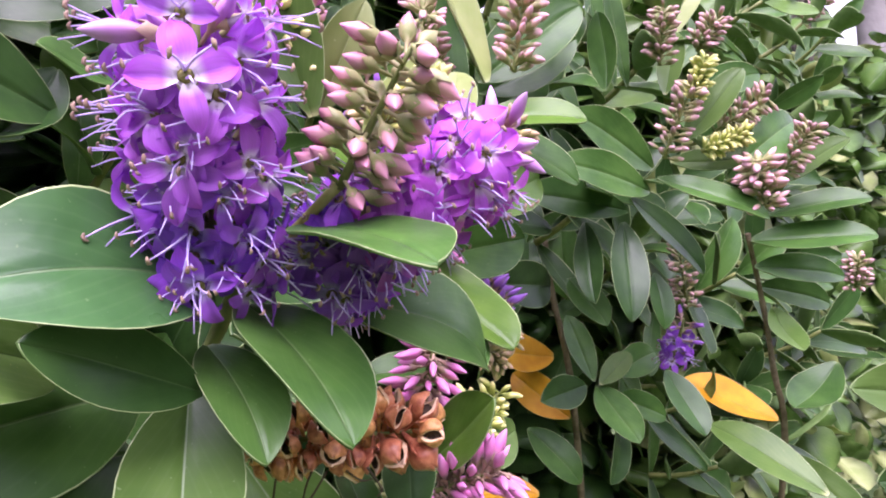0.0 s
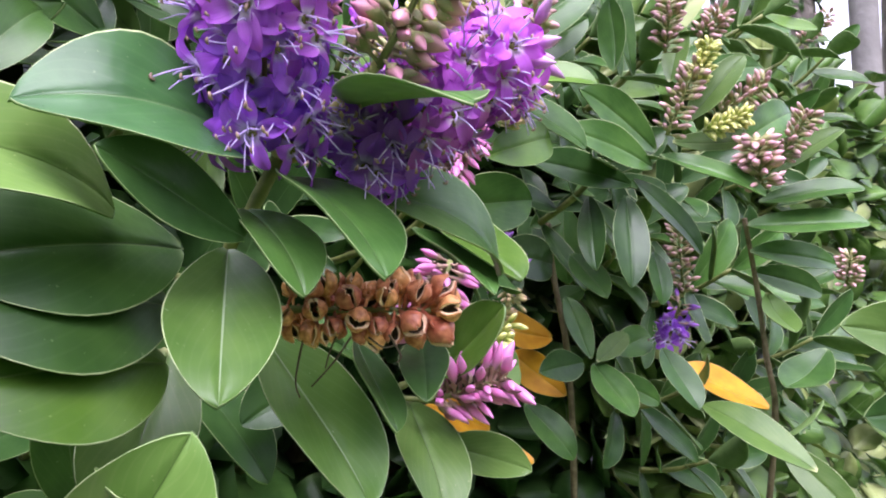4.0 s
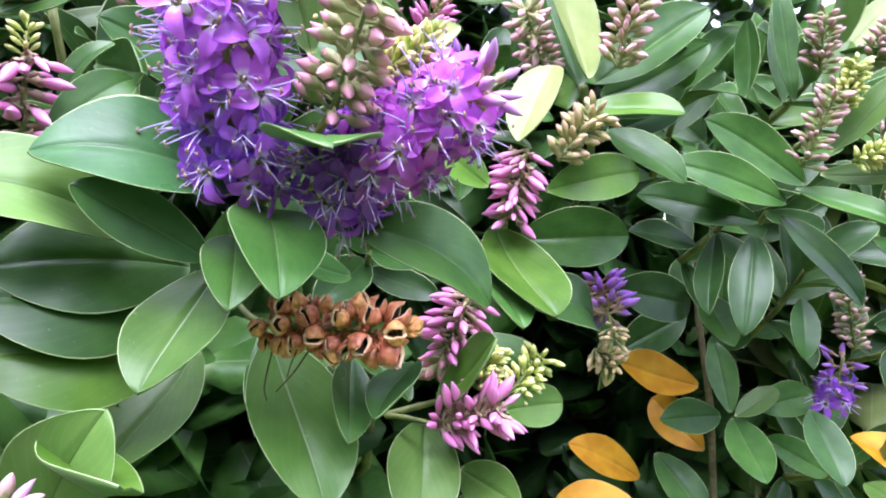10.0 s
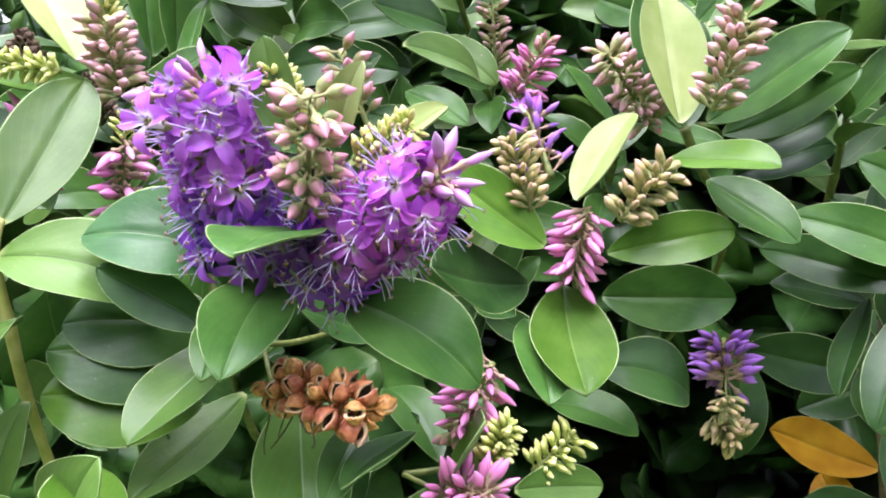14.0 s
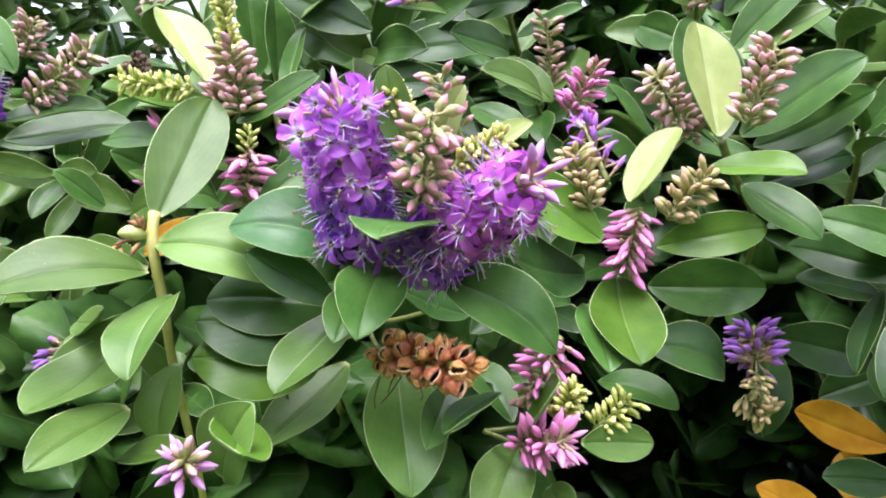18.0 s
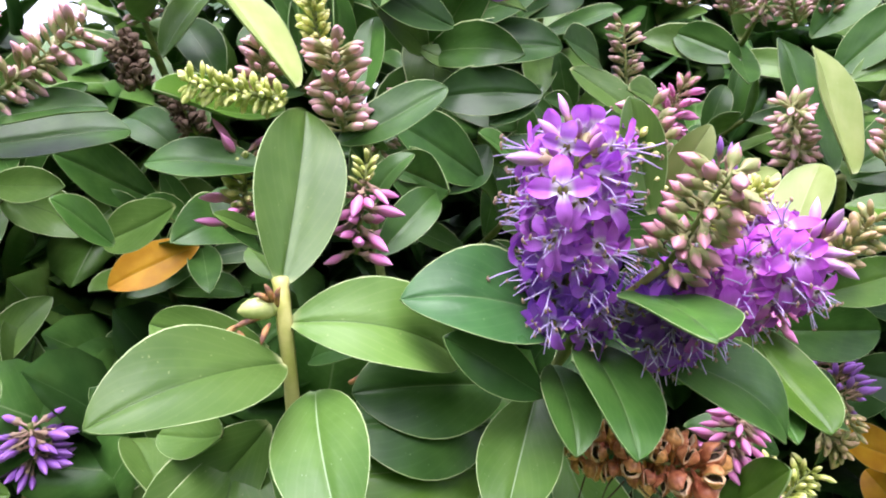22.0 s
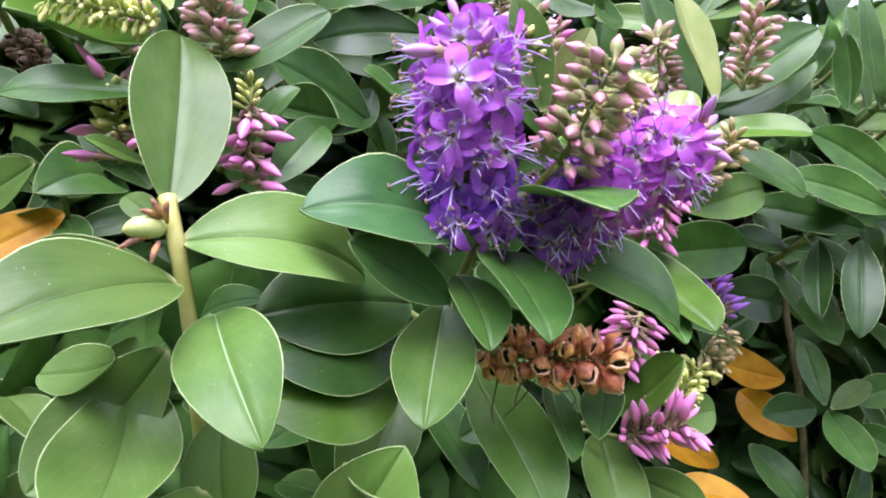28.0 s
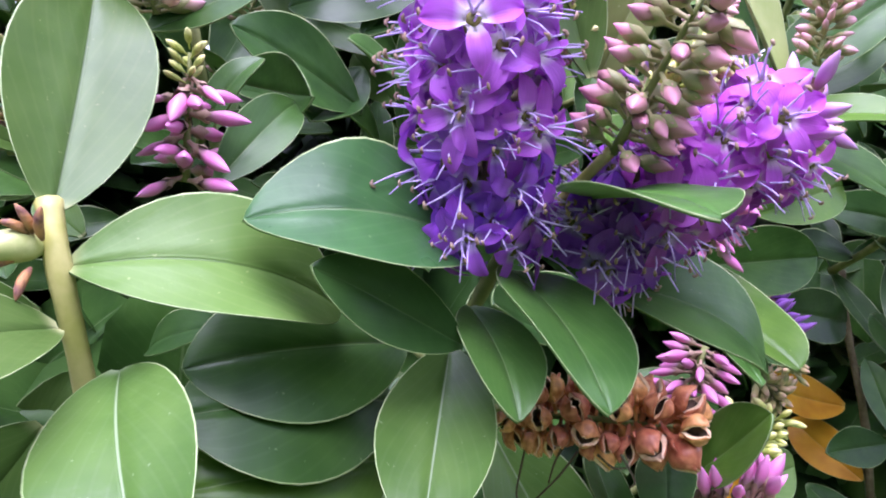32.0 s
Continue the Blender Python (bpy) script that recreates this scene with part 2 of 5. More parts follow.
BUD = {
    "pink": bud_material("bud_pink", (0.32, 0.27, 0.11), (0.56, 0.27, 0.29), (0.78, 0.31, 0.46)),
    "rose": bud_material("bud_rose", (0.44, 0.26, 0.28), (0.70, 0.21, 0.48), (0.78, 0.28, 0.58)),
    "olive": bud_material("bud_olive", (0.28, 0.27, 0.08), (0.46, 0.38, 0.16), (0.58, 0.38, 0.25)),
    "mauve": bud_material("bud_mauve", (0.34, 0.30, 0.16), (0.48, 0.31, 0.26), (0.60, 0.34, 0.37)),
    "cream": bud_material("bud_cream", (0.36, 0.42, 0.09), (0.58, 0.60, 0.16), (0.74, 0.72, 0.30)),
    "purple": bud_material("bud_purple", (0.20, 0.11, 0.24), (0.32, 0.12, 0.52), (0.42, 0.18, 0.62)),
    "dusty": bud_material("bud_dusty", (0.36, 0.32, 0.15), (0.58, 0.36, 0.31), (0.72, 0.37, 0.45)),
    "lilac": bud_material("bud_lilac", (0.48, 0.22, 0.36), (0.58, 0.25, 0.60), (0.66, 0.36, 0.70)),
}
FILAMENT = plain_material("filament", (0.50, 0.36, 0.74), (0.72, 0.58, 0.86), 0.5)
ANTHER = plain_material("anther", (0.20, 0.12, 0.09), (0.40, 0.27, 0.19), 0.7, 800.0)
CALYX_RED = plain_material("calyx_red", (0.30, 0.22, 0.13), (0.44, 0.27, 0.22), 0.5)
CALYX = plain_material("calyx", (0.22, 0.25, 0.08), (0.36, 0.31, 0.15), 0.5)
CAPSULE = plain_material("capsule_skin", (0.38, 0.120, 0.042), (0.70, 0.300, 0.120), 0.36, 420.0, 0.4, 0.5, 0.0004, 0.6)
CAPSULE_IN = plain_material("capsule_lining", (0.76, 0.46, 0.26), (0.90, 0.68, 0.44), 0.5, 420.0, 0.4, 0.3, 0.0003, 0.3)
HUSK = plain_material("dry_husk", (0.075, 0.048, 0.030), (0.17, 0.115, 0.075), 0.75, 420.0, 0.25, 0.6, 0.0005, 0.5)
HUSK_IN = plain_material("dry_husk_edge", (0.15, 0.10, 0.065), (0.26, 0.19, 0.13), 0.75, 420.0, 0.25, 0.4, 0.0003, 0.3)
BARK = plain_material("bark", (0.10, 0.085, 0.07), (0.26, 0.225, 0.19), 0.9, 9.0, 0.2, 1.0, 0.03)
BARK_PALE = plain_material("bark_pale", (0.26, 0.24, 0.22), (0.42, 0.39, 0.36), 0.9, 6.0, 0.2, 0.6, 0.02)
# dark brown of withered threads; inside the hedge it stands for deep shade
DRY_AND_SHADE = plain_material("dry_and_shade", (0.035, 0.026, 0.014), (0.075, 0.058, 0.032), 0.8, 60.0, 0.2)
SOIL = plain_material("soil", (0.03, 0.022, 0.015), (0.075, 0.055, 0.035), 0.95, 30.0, 0.2, 1.0, 0.02)
GRASS = plain_material("grass", (0.05, 0.09, 0.02), (0.10, 0.15, 0.04), 0.8, 60.0)
IVY = plain_material("ivy_leaf", (0.035, 0.085, 0.02), (0.10, 0.19, 0.05), 0.45, 25.0, 0.5, 0.2, 0.001, 0.5)
FAR_LEAF = plain_material("far_foliage", (0.05, 0.10, 0.03), (0.11, 0.18, 0.06), 0.5, 12.0, 0.4, 0.2, 0.001, 0.4)


# ---- building tools ----
def finish(bm, name, mats, smooth=True):
    me = bpy.data.meshes.new(name)
    bm.to_mesh(me)
    bm.free()
    for m in mats:
        me.materials.append(m)
    if smooth:
        me.shade_smooth()
    return me


def part(name, me, parent, m=None, label=""):
    """A mesh object under a thing or part; m is its place in the world."""
    ob = new(name, me)
    if m is not None:
        ob.matrix_basis = m
    if parent is not None:
        ob.parent = parent
        world_of = PLACE[parent.name]
        ob.matrix_basis = Matrix.Translation(-world_of) @ ob.matrix_basis
    PLACE[ob.name] = Vector(m.translation) if m is not None else Vector((0, 0, 0))
    if label:
        tagged(ob, label)
    return ob


PLACE = {}


def thing(name, where, label, category, group="", kind=""):
    ob = new(name)
    ob.empty_display_size = 0.01
    ob.location = where
    PLACE[ob.name] = Vector(where)
    return tagged(ob, label, category, group, kind)


def frame_of(axis, normal):
    """Turn with y along the axis and z near the normal."""
    y = Vector(axis).normalized()
    z = Vector(normal)
    z = (z - y * z.dot(y)).normalized()
    return Matrix((y.cross(z), y, z)).transposed()


def tube(bm, pts, radii, sides=8, slot=0, cap=True):
    rings = []
    pts = [Vector(p) for p in pts]
    side = None
    for i, p in enumerate(pts):
        d = (pts[min(i + 1, len(pts) - 1)] - pts[max(i - 1, 0)]).normalized()
        if side is None:
            side = d.orthogonal().normalized()
        side = (side - d * side.dot(d)).normalized()
        up = d.cross(side)
        r = radii[i] if isinstance(radii, (list, tuple)) else radii
        rings.append([bm.verts.new(p + (side * math.cos(a) + up * math.sin(a)) * r) for a in [2 * math.pi * k / sides for k in range(sides)]])
    for a, b in zip(rings, rings[1:]):
        for k in range(sides):
            f = bm.faces.new((a[k], a[(k + 1) % sides], b[(k + 1) % sides], b[k]))
            f.material_index, f.smooth = slot, True
    if cap:
        for ring, flip in ((rings[0], True), (rings[-1], False)):
            f = bm.faces.new(ring[::-1] if flip else ring)
            f.material_index = slot
    return rings


def stem(name, parent, pts, r0, r1, mat, label=""):
    pts = [Vector(p) for p in pts]
    fine = []
    for a, b, c, d in zip([pts[0]] + pts[:-2], pts[:-1], pts[1:], pts[2:] + [pts[-1]]):
        for k in range(4):
            t = k / 4
            fine.append(0.5 * ((2 * b) + (c - a) * t + (2 * a - 5 * b + 4 * c - d) * t * t + (3 * b - a - 3 * c + d) * t ** 3))
    fine.append(pts[-1])
    n = len(fine) - 1
    bm = bmesh.new()
    tube(bm, [p - pts[0] for p in fine], [r0 + (r1 - r0) * i / n + (0.12 * r0 if i % 4 == 0 else 0) for i in range(n + 1)], 8)
    return part(name, finish(bm, name, [mat]), parent, Matrix.Translation(pts[0]), label)


S_NEAR = (-1.0, -0.975, -0.75, -0.5, -0.25, -0.06, 0.0, 0.06, 0.25, 0.5, 0.75, 0.975, 1.0)
S_FAR = (-1.0, -0.95, -0.5, 0.0, 0.5, 0.95, 1.0)


def leaf_mesh(length, width, sag, fold, skew, kind, near=True):
    """A blade with thickness: y runs from foot to tip, z is the upper side; the rim is a pale margin."""
    cuts, steps = (S_NEAR, 18) if near else (S_FAR, 9)
    bm = bmesh.new()
    uv = bm.loops.layers.uv.new("UVMap")
    top, low = [], []
    thick = 0.0007
    peak = (0.78 / 1.44) ** 0.78 * (0.66 / 1.44) ** 0.66
    for i in range(steps + 1):
        v = 0.012 + 0.988 * (1 - math.cos(math.pi * i / steps)) / 2
        half = width / 2 * max(v ** 0.78 * max(1 - v, 0) ** 0.66 / peak, 0.0)
        half = max(half, 0.0012 if v < 0.2 else 0.00005)
        rows = ([], [])
        for s in cuts:
            x = s * half + skew * width * (v - 0.5) ** 2
            wave = 0.02 * width * math.sin(9 * v + 4 * skew + (2 if s > 0 else 0)) * s * s
            z = 4 * sag * v * (1 - v) + fold * abs(s) ** 1.5 * half + wave - (0.02 * width if abs(s) < 0.03 else 0) - 0.06 * length * v ** 6
            y = length * v
            rows[0].append(bm.verts.new((x, y, z)))
            rows[1].append(bm.verts.new((x * 0.985, y, z - thick * (0.35 if abs(s) > 0.99 else 1))))
        top.append(rows[0])
        low.append(rows[1])

    def quad(a, b, c, d, slot, uvs):
        f = bm.faces.new((a, b, c, d))
        f.material_index, f.smooth = slot, True
        for loop, p in zip(f.loops, uvs):
            loop[uv].uv = p

    n = len(cuts) - 1
    for i in range(steps):
        v0, v1 = i / steps, (i + 1) / steps
        for k in range(n):
            u0, u1 = (cuts[k] + 1) / 2, (cuts[k + 1] + 1) / 2
            edge = 1 if k in (0, n - 1) else 0
            quad(top[i][k], top[i][k + 1], top[i + 1][k + 1], top[i + 1][k], edge, ((u0, v0), (u1, v0), (u1, v1), (u0, v1)))
            quad(low[i][k + 1], low[i][k], low[i + 1][k], low[i + 1][k + 1], 2, ((u1, v0), (u0, v0), (u0, v1), (u1, v1)))
        quad(low[i][0], top[i][0], top[i + 1][0], low[i + 1][0], 1, ((0, v0),) * 4)
        quad(top[i][n], low[i][n], low[i + 1][n], top[i + 1][n], 1, ((1, v0),) * 4)
    tone = "yellow" if kind == "yellow" else "green"
    return finish(bm, "leaf", [LEAF[kind], MARGIN[tone], UNDER["pale" if kind == "pale" else tone]])


LEAF_COUNT = [0]


def leaf(parent, kind, foot, tip, normal, width, sag=0.0, fold=0.24, label=""):
    """One leaf from its foot to its tip, its upper side towards normal."""
    LEAF_COUNT[0] += 1
    foot, tip = Vector(foot), Vector(tip)
    skew = math.sin(LEAF_COUNT[0] * 2.4) * 0.12
    me = leaf_mesh((tip - foot).length, width, sag, fold, skew, kind)
    m = Matrix.Translation(foot) @ frame_of(tip - foot, normal).to_4x4()
    return part("leaf", me, parent, m, label)


FAR_MESH = {}


def far_leaf(parent, kind, foot, axis, normal, length, variant):
    key = (kind, variant % 4)
    if key not in FAR_MESH:
        FAR_MESH[key] = leaf_mesh(0.05, 0.0165 + 0.0016 * key[1], 0.002 * (key[1] - 1.5), 0.15 + 0.06 * key[1], 0.1 * (key[1] - 1.5), kind, False)
    m = Matrix.Translation(foot) @ (frame_of(axis, normal) * (length / 0.05)).to_4x4()
    return part("leaf", FAR_MESH[key], parent, m)


def petal(bm, uv, turn, length, width, cup, out, curl):
    """One ovate petal with a short point of a flower whose throat opens along z; it rises, arches and bends back, its sides folded a little."""
    c, s = math.cos(turn), math.sin(turn)
    rows = []
    for i in range(9):
        v = i / 8
        half = width / 2 * max(2.25 * v ** 0.62 * (1 - v) ** 0.75, 0.34 * (1 - v), 0.015)
        rise = out * (1 - 1.5 * v) - curl * v * v
        r = 0.0011 + length * v * math.cos(0.7 * out * v)
        z = length * (v * math.sin(out) * (1 - 0.75 * v) - curl * 0.42 * v ** 3)
        row = []
        for k in range(-3, 4):
            u = k / 3
            wave = 0.00022 * math.sin(11 * v + 5 * turn + 3 * u) * v
            h = z + cup * abs(u) ** 1.6 * half - 0.00045 * (1 - abs(u)) * (1 - 0.5 * v) + wave + 0.0001 * rise
            x, y = r - 0.06 * abs(u) * half, u * half
            row.append(bm.verts.new((x * c - y * s, x * s + y * c, h)))
        rows.append(row)
    for i in range(8):
        for k in range(6):
            f = bm.faces.new((rows[i][k], rows[i + 1][k], rows[i + 1][k + 1], rows[i][k + 1]))
            f.smooth = True
            for loop, p in zip(f.loops, ((k / 6, i / 8), (k / 6, (i + 1) / 8), ((k + 1) / 6, (i + 1) / 8), ((k + 1) / 6, i / 8))):
                loop[uv].uv = p


def flower_mesh(colour, seed):
    """Green calyx, pale tube, four petals of unlike width, two long stamens with brown anthers and a style."""
    rnd = random.Random(seed)
    bm = bmesh.new()
    uv = bm.loops.layers.uv.new("UVMap")
    open_more = rnd.uniform(-0.1, 0.35)
    for k, (length, width) in enumerate(((0.0086, 0.0066), (0.0082, 0.0056), (0.0090, 0.0046), (0.0082, 0.0056))):
        turn = math.pi / 2 * (k + 1) + rnd.uniform(-0.18, 0.18)
        petal(bm, uv, turn, length * rnd.uniform(0.88, 1.1), width * rnd.uniform(0.92, 1.12), rnd.uniform(-0.2, 0.7), open_more + rnd.uniform(0.0, 0.6), rnd.uniform(-0.3, 1.1))
    tube(bm, [(0, 0, -0.006), (0, 0, -0.004), (0, 0, -0.001), (0, 0, 0.0006)], [0.0008, 0.0011, 0.0014, 0.002], 7, 0, False)
    tube(bm, [(0, 0, -0.0008), (0, 0, 0.0001), (0, 0, 0.0004)], [0.0009, 0.0013, 0.0008], 7, 4)
    tube(bm, [(0, 0, -0.0075), (0, 0, -0.0055), (0, 0, -0.004)], [0.0006, 0.0015, 0.0018], 6, 3, False)
    for side in (-1, 1):
        lean, reach = rnd.uniform(0.15, 0.5) * side, rnd.uniform(0.0070, 0.0110)
        droop = rnd.uniform(-0.002, 0.001)
        pts = [(lean * reach * t * (0.4 + 0.6 * t), 0.0008 + 0.001 * t + droop * t * t, reach * t * (1 - 0.12 * t)) for t in (0, 0.25, 0.5, 0.75, 1)]
        tube(bm, pts, [0.00030, 0.00026, 0.00023, 0.00020, 0.00016], 5, 1)
        x, y, z = pts[-1]
        tilt = rnd.uniform(-0.0004, 0.0004)
        tube(bm, [(x - tilt, y - 0.0008, z - 0.0001), (x, y - 0.0003, z + 0.0004), (x, y + 0.0003, z + 0.0004), (x + tilt, y + 0.0008, z)], [0.00016, 0.00040, 0.00040, 0.00016], 6, 2)
    tube(bm, [(0, -0.0004, 0), (0.0005, -0.0012, 0.005), (0.0008, -0.003, 0.0095)], [0.00022, 0.00020, 0.00016], 4, 1)
    return finish(bm, "flower", [PETAL[colour], FILAMENT, ANTHER, CALYX, EYE])


EGG = ((0.0, 0.45), (0.12, 0.72), (0.28, 0.9), (0.45, 1.0), (0.6, 0.97), (0.76, 0.78), (0.9, 0.45), (1.0, 0.06))
POINT = ((0.0, 0.45), (0.12, 0.74), (0.26, 0.94), (0.40, 1.0), (0.55, 0.90), (0.70, 0.66), (0.86, 0.34), (1.0, 0.04))
LONG = ((0.0, 0.35), (0.12, 0.55), (0.28, 0.82), (0.45, 1.0), (0.58, 0.98), (0.74, 0.74), (0.88, 0.42), (1.0, 0.05))


def bud_mesh(colour, slim, seed):
    """A closed bud, z from stalk to tip: stalk, a calyx with four teeth and a tapered, ridged body with a slight bend."""
    rnd = random.Random(seed)
    bm = bmesh.new()
    uv = bm.loops.layers.uv.new("UVMap")
    slender = colour in ("rose", "purple", "lilac")
    prof, length, cover = (LONG, 0.0104, 0.62) if slender else (EGG, 0.0088, 1.12 if colour == "pink" else 1.15)
    prof = POINT if colour == "pink" else prof
    slim *= 0.84 if slender else 1.22 if colour == "pink" else 1.0
    length *= 0.92 if colour == "pink" else 1.0
    bend = rnd.uniform(-0.0007, 0.0007)
    rings = []
    for h, r in prof:
        rings.append([bm.verts.new(((slim * r * (1 + 0.09 * math.cos(4 * a))) * math.cos(a) + bend * h * h, slim * r * (1 + 0.09 * math.cos(4 * a)) * math.sin(a), 0.0008 + length * h)) for a in [math.pi * k / 4 for k in range(8)]])
    for i, (a, b) in enumerate(zip(rings, rings[1:])):
        for k in range(8):
            f = bm.faces.new((a[k], a[(k + 1) % 8], b[(k + 1) % 8], b[k]))
            f.smooth = True
            for loop, h in zip(f.loops, (prof[i][0], prof[i][0], prof[i + 1][0], prof[i + 1][0])):
                loop[uv].uv = (k / 8, h)
    bm.faces.new(rings[-1])
    cup = tube(bm, [(0, 0, -0.0045), (0, 0, -0.0008), (0, 0, 0.0008), (0, 0, 0.0024 * cover), (0, 0, 0.0040 * cover)], [0.0005, 0.0006, slim * 0.75, slim * 1.06, slim * 1.07], 8, 1, False)
    for k, v in enumerate(cup[-1]):
        v.co.z += 0.0010 * cover if k % 2 else -0.0016 * cover
    return finish(bm, "bud", [BUD[colour], BUD["cream"] if colour == "cream" else CALYX_RED if slender else CALYX])


def capsule_mesh(seed, opening, mats):
    """A dry seed capsule: an egg-shaped body that splits into two thick valves, each notched at its tip, with pale broken edges and a calyx at the foot."""
    rnd = random.Random(seed)
    bm = bmesh.new()
    size, wide = 0.0090, 0.0037 * rnd.uniform(0.92, 1.08)
    marks = (-1, -0.82, -0.55, -0.25, 0, 0.25, 0.55, 0.82, 1)
    steps = 9
    for k in range(2):
        a0 = math.pi * k + rnd.uniform(-0.08, 0.08)
        gape = opening * rnd.uniform(0.75, 1.2)
        outer, inner = [], []
        for i in range(steps + 1):
            h = i / steps
            r = wide * (0.30 + 0.72 * math.sin(math.pi * min(0.06 + 0.86 * h, 1.0)) ** 0.85) * (1 if h < 0.6 else 1 - 0.42 * (h - 0.6) / 0.4)
            part_h = max(0.0, (h - 0.35) / 0.65)
            spread = 1.56 * (1 - 0.50 * opening * part_h ** 1.3)
            shift = gape * 0.0013 * part_h * (1.5 - part_h)
            ring, lining = [], []
            for u in marks:
                a = a0 + spread * u
                notch = 1 - 0.13 * part_h * max(0.0, 1 - abs(u) / 0.3) - 0.10 * part_h * u * u
                ridge = 1 + 0.05 * math.cos(5 * u)
                for rows, f, dz in ((ring, ridge, 0.0), (lining, 0.68, -0.0002)):
                    rows.append(bm.verts.new((r * f * math.cos(a) + shift * math.cos(a0), r * f * math.sin(a) + shift * math.sin(a0), size * h * notch + dz)))
            outer.append(ring)
            inner.append(lining)
        n = len(marks) - 1
        for i in range(steps):
            for e in range(n):
                bm.faces.new((outer[i][e], outer[i][e + 1], outer[i + 1][e + 1], outer[i + 1][e])).smooth = True
                f = bm.faces.new((inner[i][e + 1], inner[i][e], inner[i + 1][e], inner[i + 1][e + 1]))
                f.material_index, f.smooth = 1 if i > 5 else 2, True
            for e in (0, n):
                q = (inner[i][e], outer[i][e], outer[i + 1][e], inner[i + 1][e])
                f = bm.faces.new(q if e == 0 else q[::-1])
                f.material_index = 1
        for e in range(n):
            bm.faces.new((outer[steps][e], outer[steps][e + 1], inner[steps][e + 1], inner[steps][e])).material_index = 1
    tube(bm, [(0, 0, -0.005), (0, 0, -0.001), (0, 0, 0.0006), (0, 0, 0.002)], [0.0005, 0.0008, wide * 0.6, wide * 0.95], 7, 0, False)
    for k in range(4):
        a = math.pi / 2 * k + 0.4
        tube(bm, [(math.cos(a) * wide * q, math.sin(a) * wide * q, z) for q, z in ((0.5, 0.0004), (0.95, 0.0018), (1.02, 0.0034))], [0.0007, 0.0006, 0.0001], 4, 0)
    return finish(bm, "seed_capsule", mats, False)


FLOWERS = {c: [flower_mesh(c, 10 * n + s) for s in range(4)] for n, c in enumerate(("violet", "blue", "magenta"))}
BUDS = {c: [bud_mesh(c, slim, s) for s, slim in enumerate((0.0016, 0.0019, 0.0021, 0.0018))] for c in BUD}
CAPSULES = [capsule_mesh(s, o, [CAPSULE, CAPSULE_IN, HUSK]) for s, o in enumerate((0.35, 0.6, 0.8, 0.95, 0.7, 0.5))]
HUSKS = [capsule_mesh(20 + s, o, [HUSK, HUSK_IN, HUSK]) for s, o in enumerate((0.4, 0.9, 1.3))]
GOLDEN = math.pi * (3 - math.sqrt(5))


def place_round(axis_turn, at, angle, lift, spin=0.0):
    """A turn whose z points outwards from a stalk, raised by lift towards the stalk's tip."""
    out = axis_turn @ Vector((math.cos(angle) * math.cos(lift), math.sin(lift), math.sin(angle) * math.cos(lift)))
    return Matrix.Translation(at) @ out.to_track_quat("Z", "Y").to_matrix().to_4x4() @ Matrix.Rotation(spin, 4, "Z")


def spike(parent, base, tip, rings, label, bend=0.0):
    """A flower spike. rings: (kind, colour, from, to, count, reach, lift, size) along the stalk, in order."""
    base, tip = Vector(base), Vector(tip)
    axis = tip - base
    turn = frame_of(axis, Vector((0.3, -0.8, 0.5)))
    side = turn @ Vector((1, 0, 0))
    bm = bmesh.new()
    mid = lambda t: axis * t + side * (bend * 4 * t * (1 - t))
    tube(bm, [mid(k / 6) for k in range(7)], [(0.0016 if any(r[0] == "flower" for r in rings) else 0.0011) * (1 - 0.6 * k / 6) for k in range(7)], 7)
    ob = part("flower_spike", finish(bm, "spike_stalk", [STEM_GREEN]), parent, Matrix.Translation(base), label)
    rnd = random.Random(int(abs(base.x * 7919 + base.y * 104729 + base.z * 1299709) * 10))
    n = 0
    for kind, colour, t0, t1, count, reach, lift, size in rings:
        for i in range(count):
            t = t0 + (t1 - t0) * (i + 0.5) / count + rnd.uniform(-0.01, 0.01)
            angle = n * GOLDEN + rnd.uniform(-0.35, 0.35)
            n += 1
            l = lift + rnd.uniform(-0.35, 0.35)
            r = reach * rnd.uniform(0.85, 1.15)
            spot = base + mid(t)
            m = place_round(turn, Vector((0, 0, 0)), angle, l, rnd.uniform(-0.5, 0.5) if kind == "flower" else rnd.uniform(0, 6.28))
            out = m.to_3x3() @ Vector((0, 0, 1))
            meshes = FLOWERS[colour] if kind == "flower" else BUDS[colour] if kind == "bud" else HUSKS if colour == "dry" else CAPSULES
            name = kind if kind != "capsule" else "seed_capsule"
            m = Matrix.Translation(spot + out * r) @ m @ Matrix.Scale(size * rnd.uniform(0.8, 1.15), 4)
            part(name, meshes[rnd.randrange(len(meshes))], ob, m)
    return ob


SHOOT = {}


def shoot(key, where, label):
    SHOOT[key] = thing("shrub_shoot", where, label, "shrub shoot", "shoots of the flowering shrub")
    return SHOOT[key]


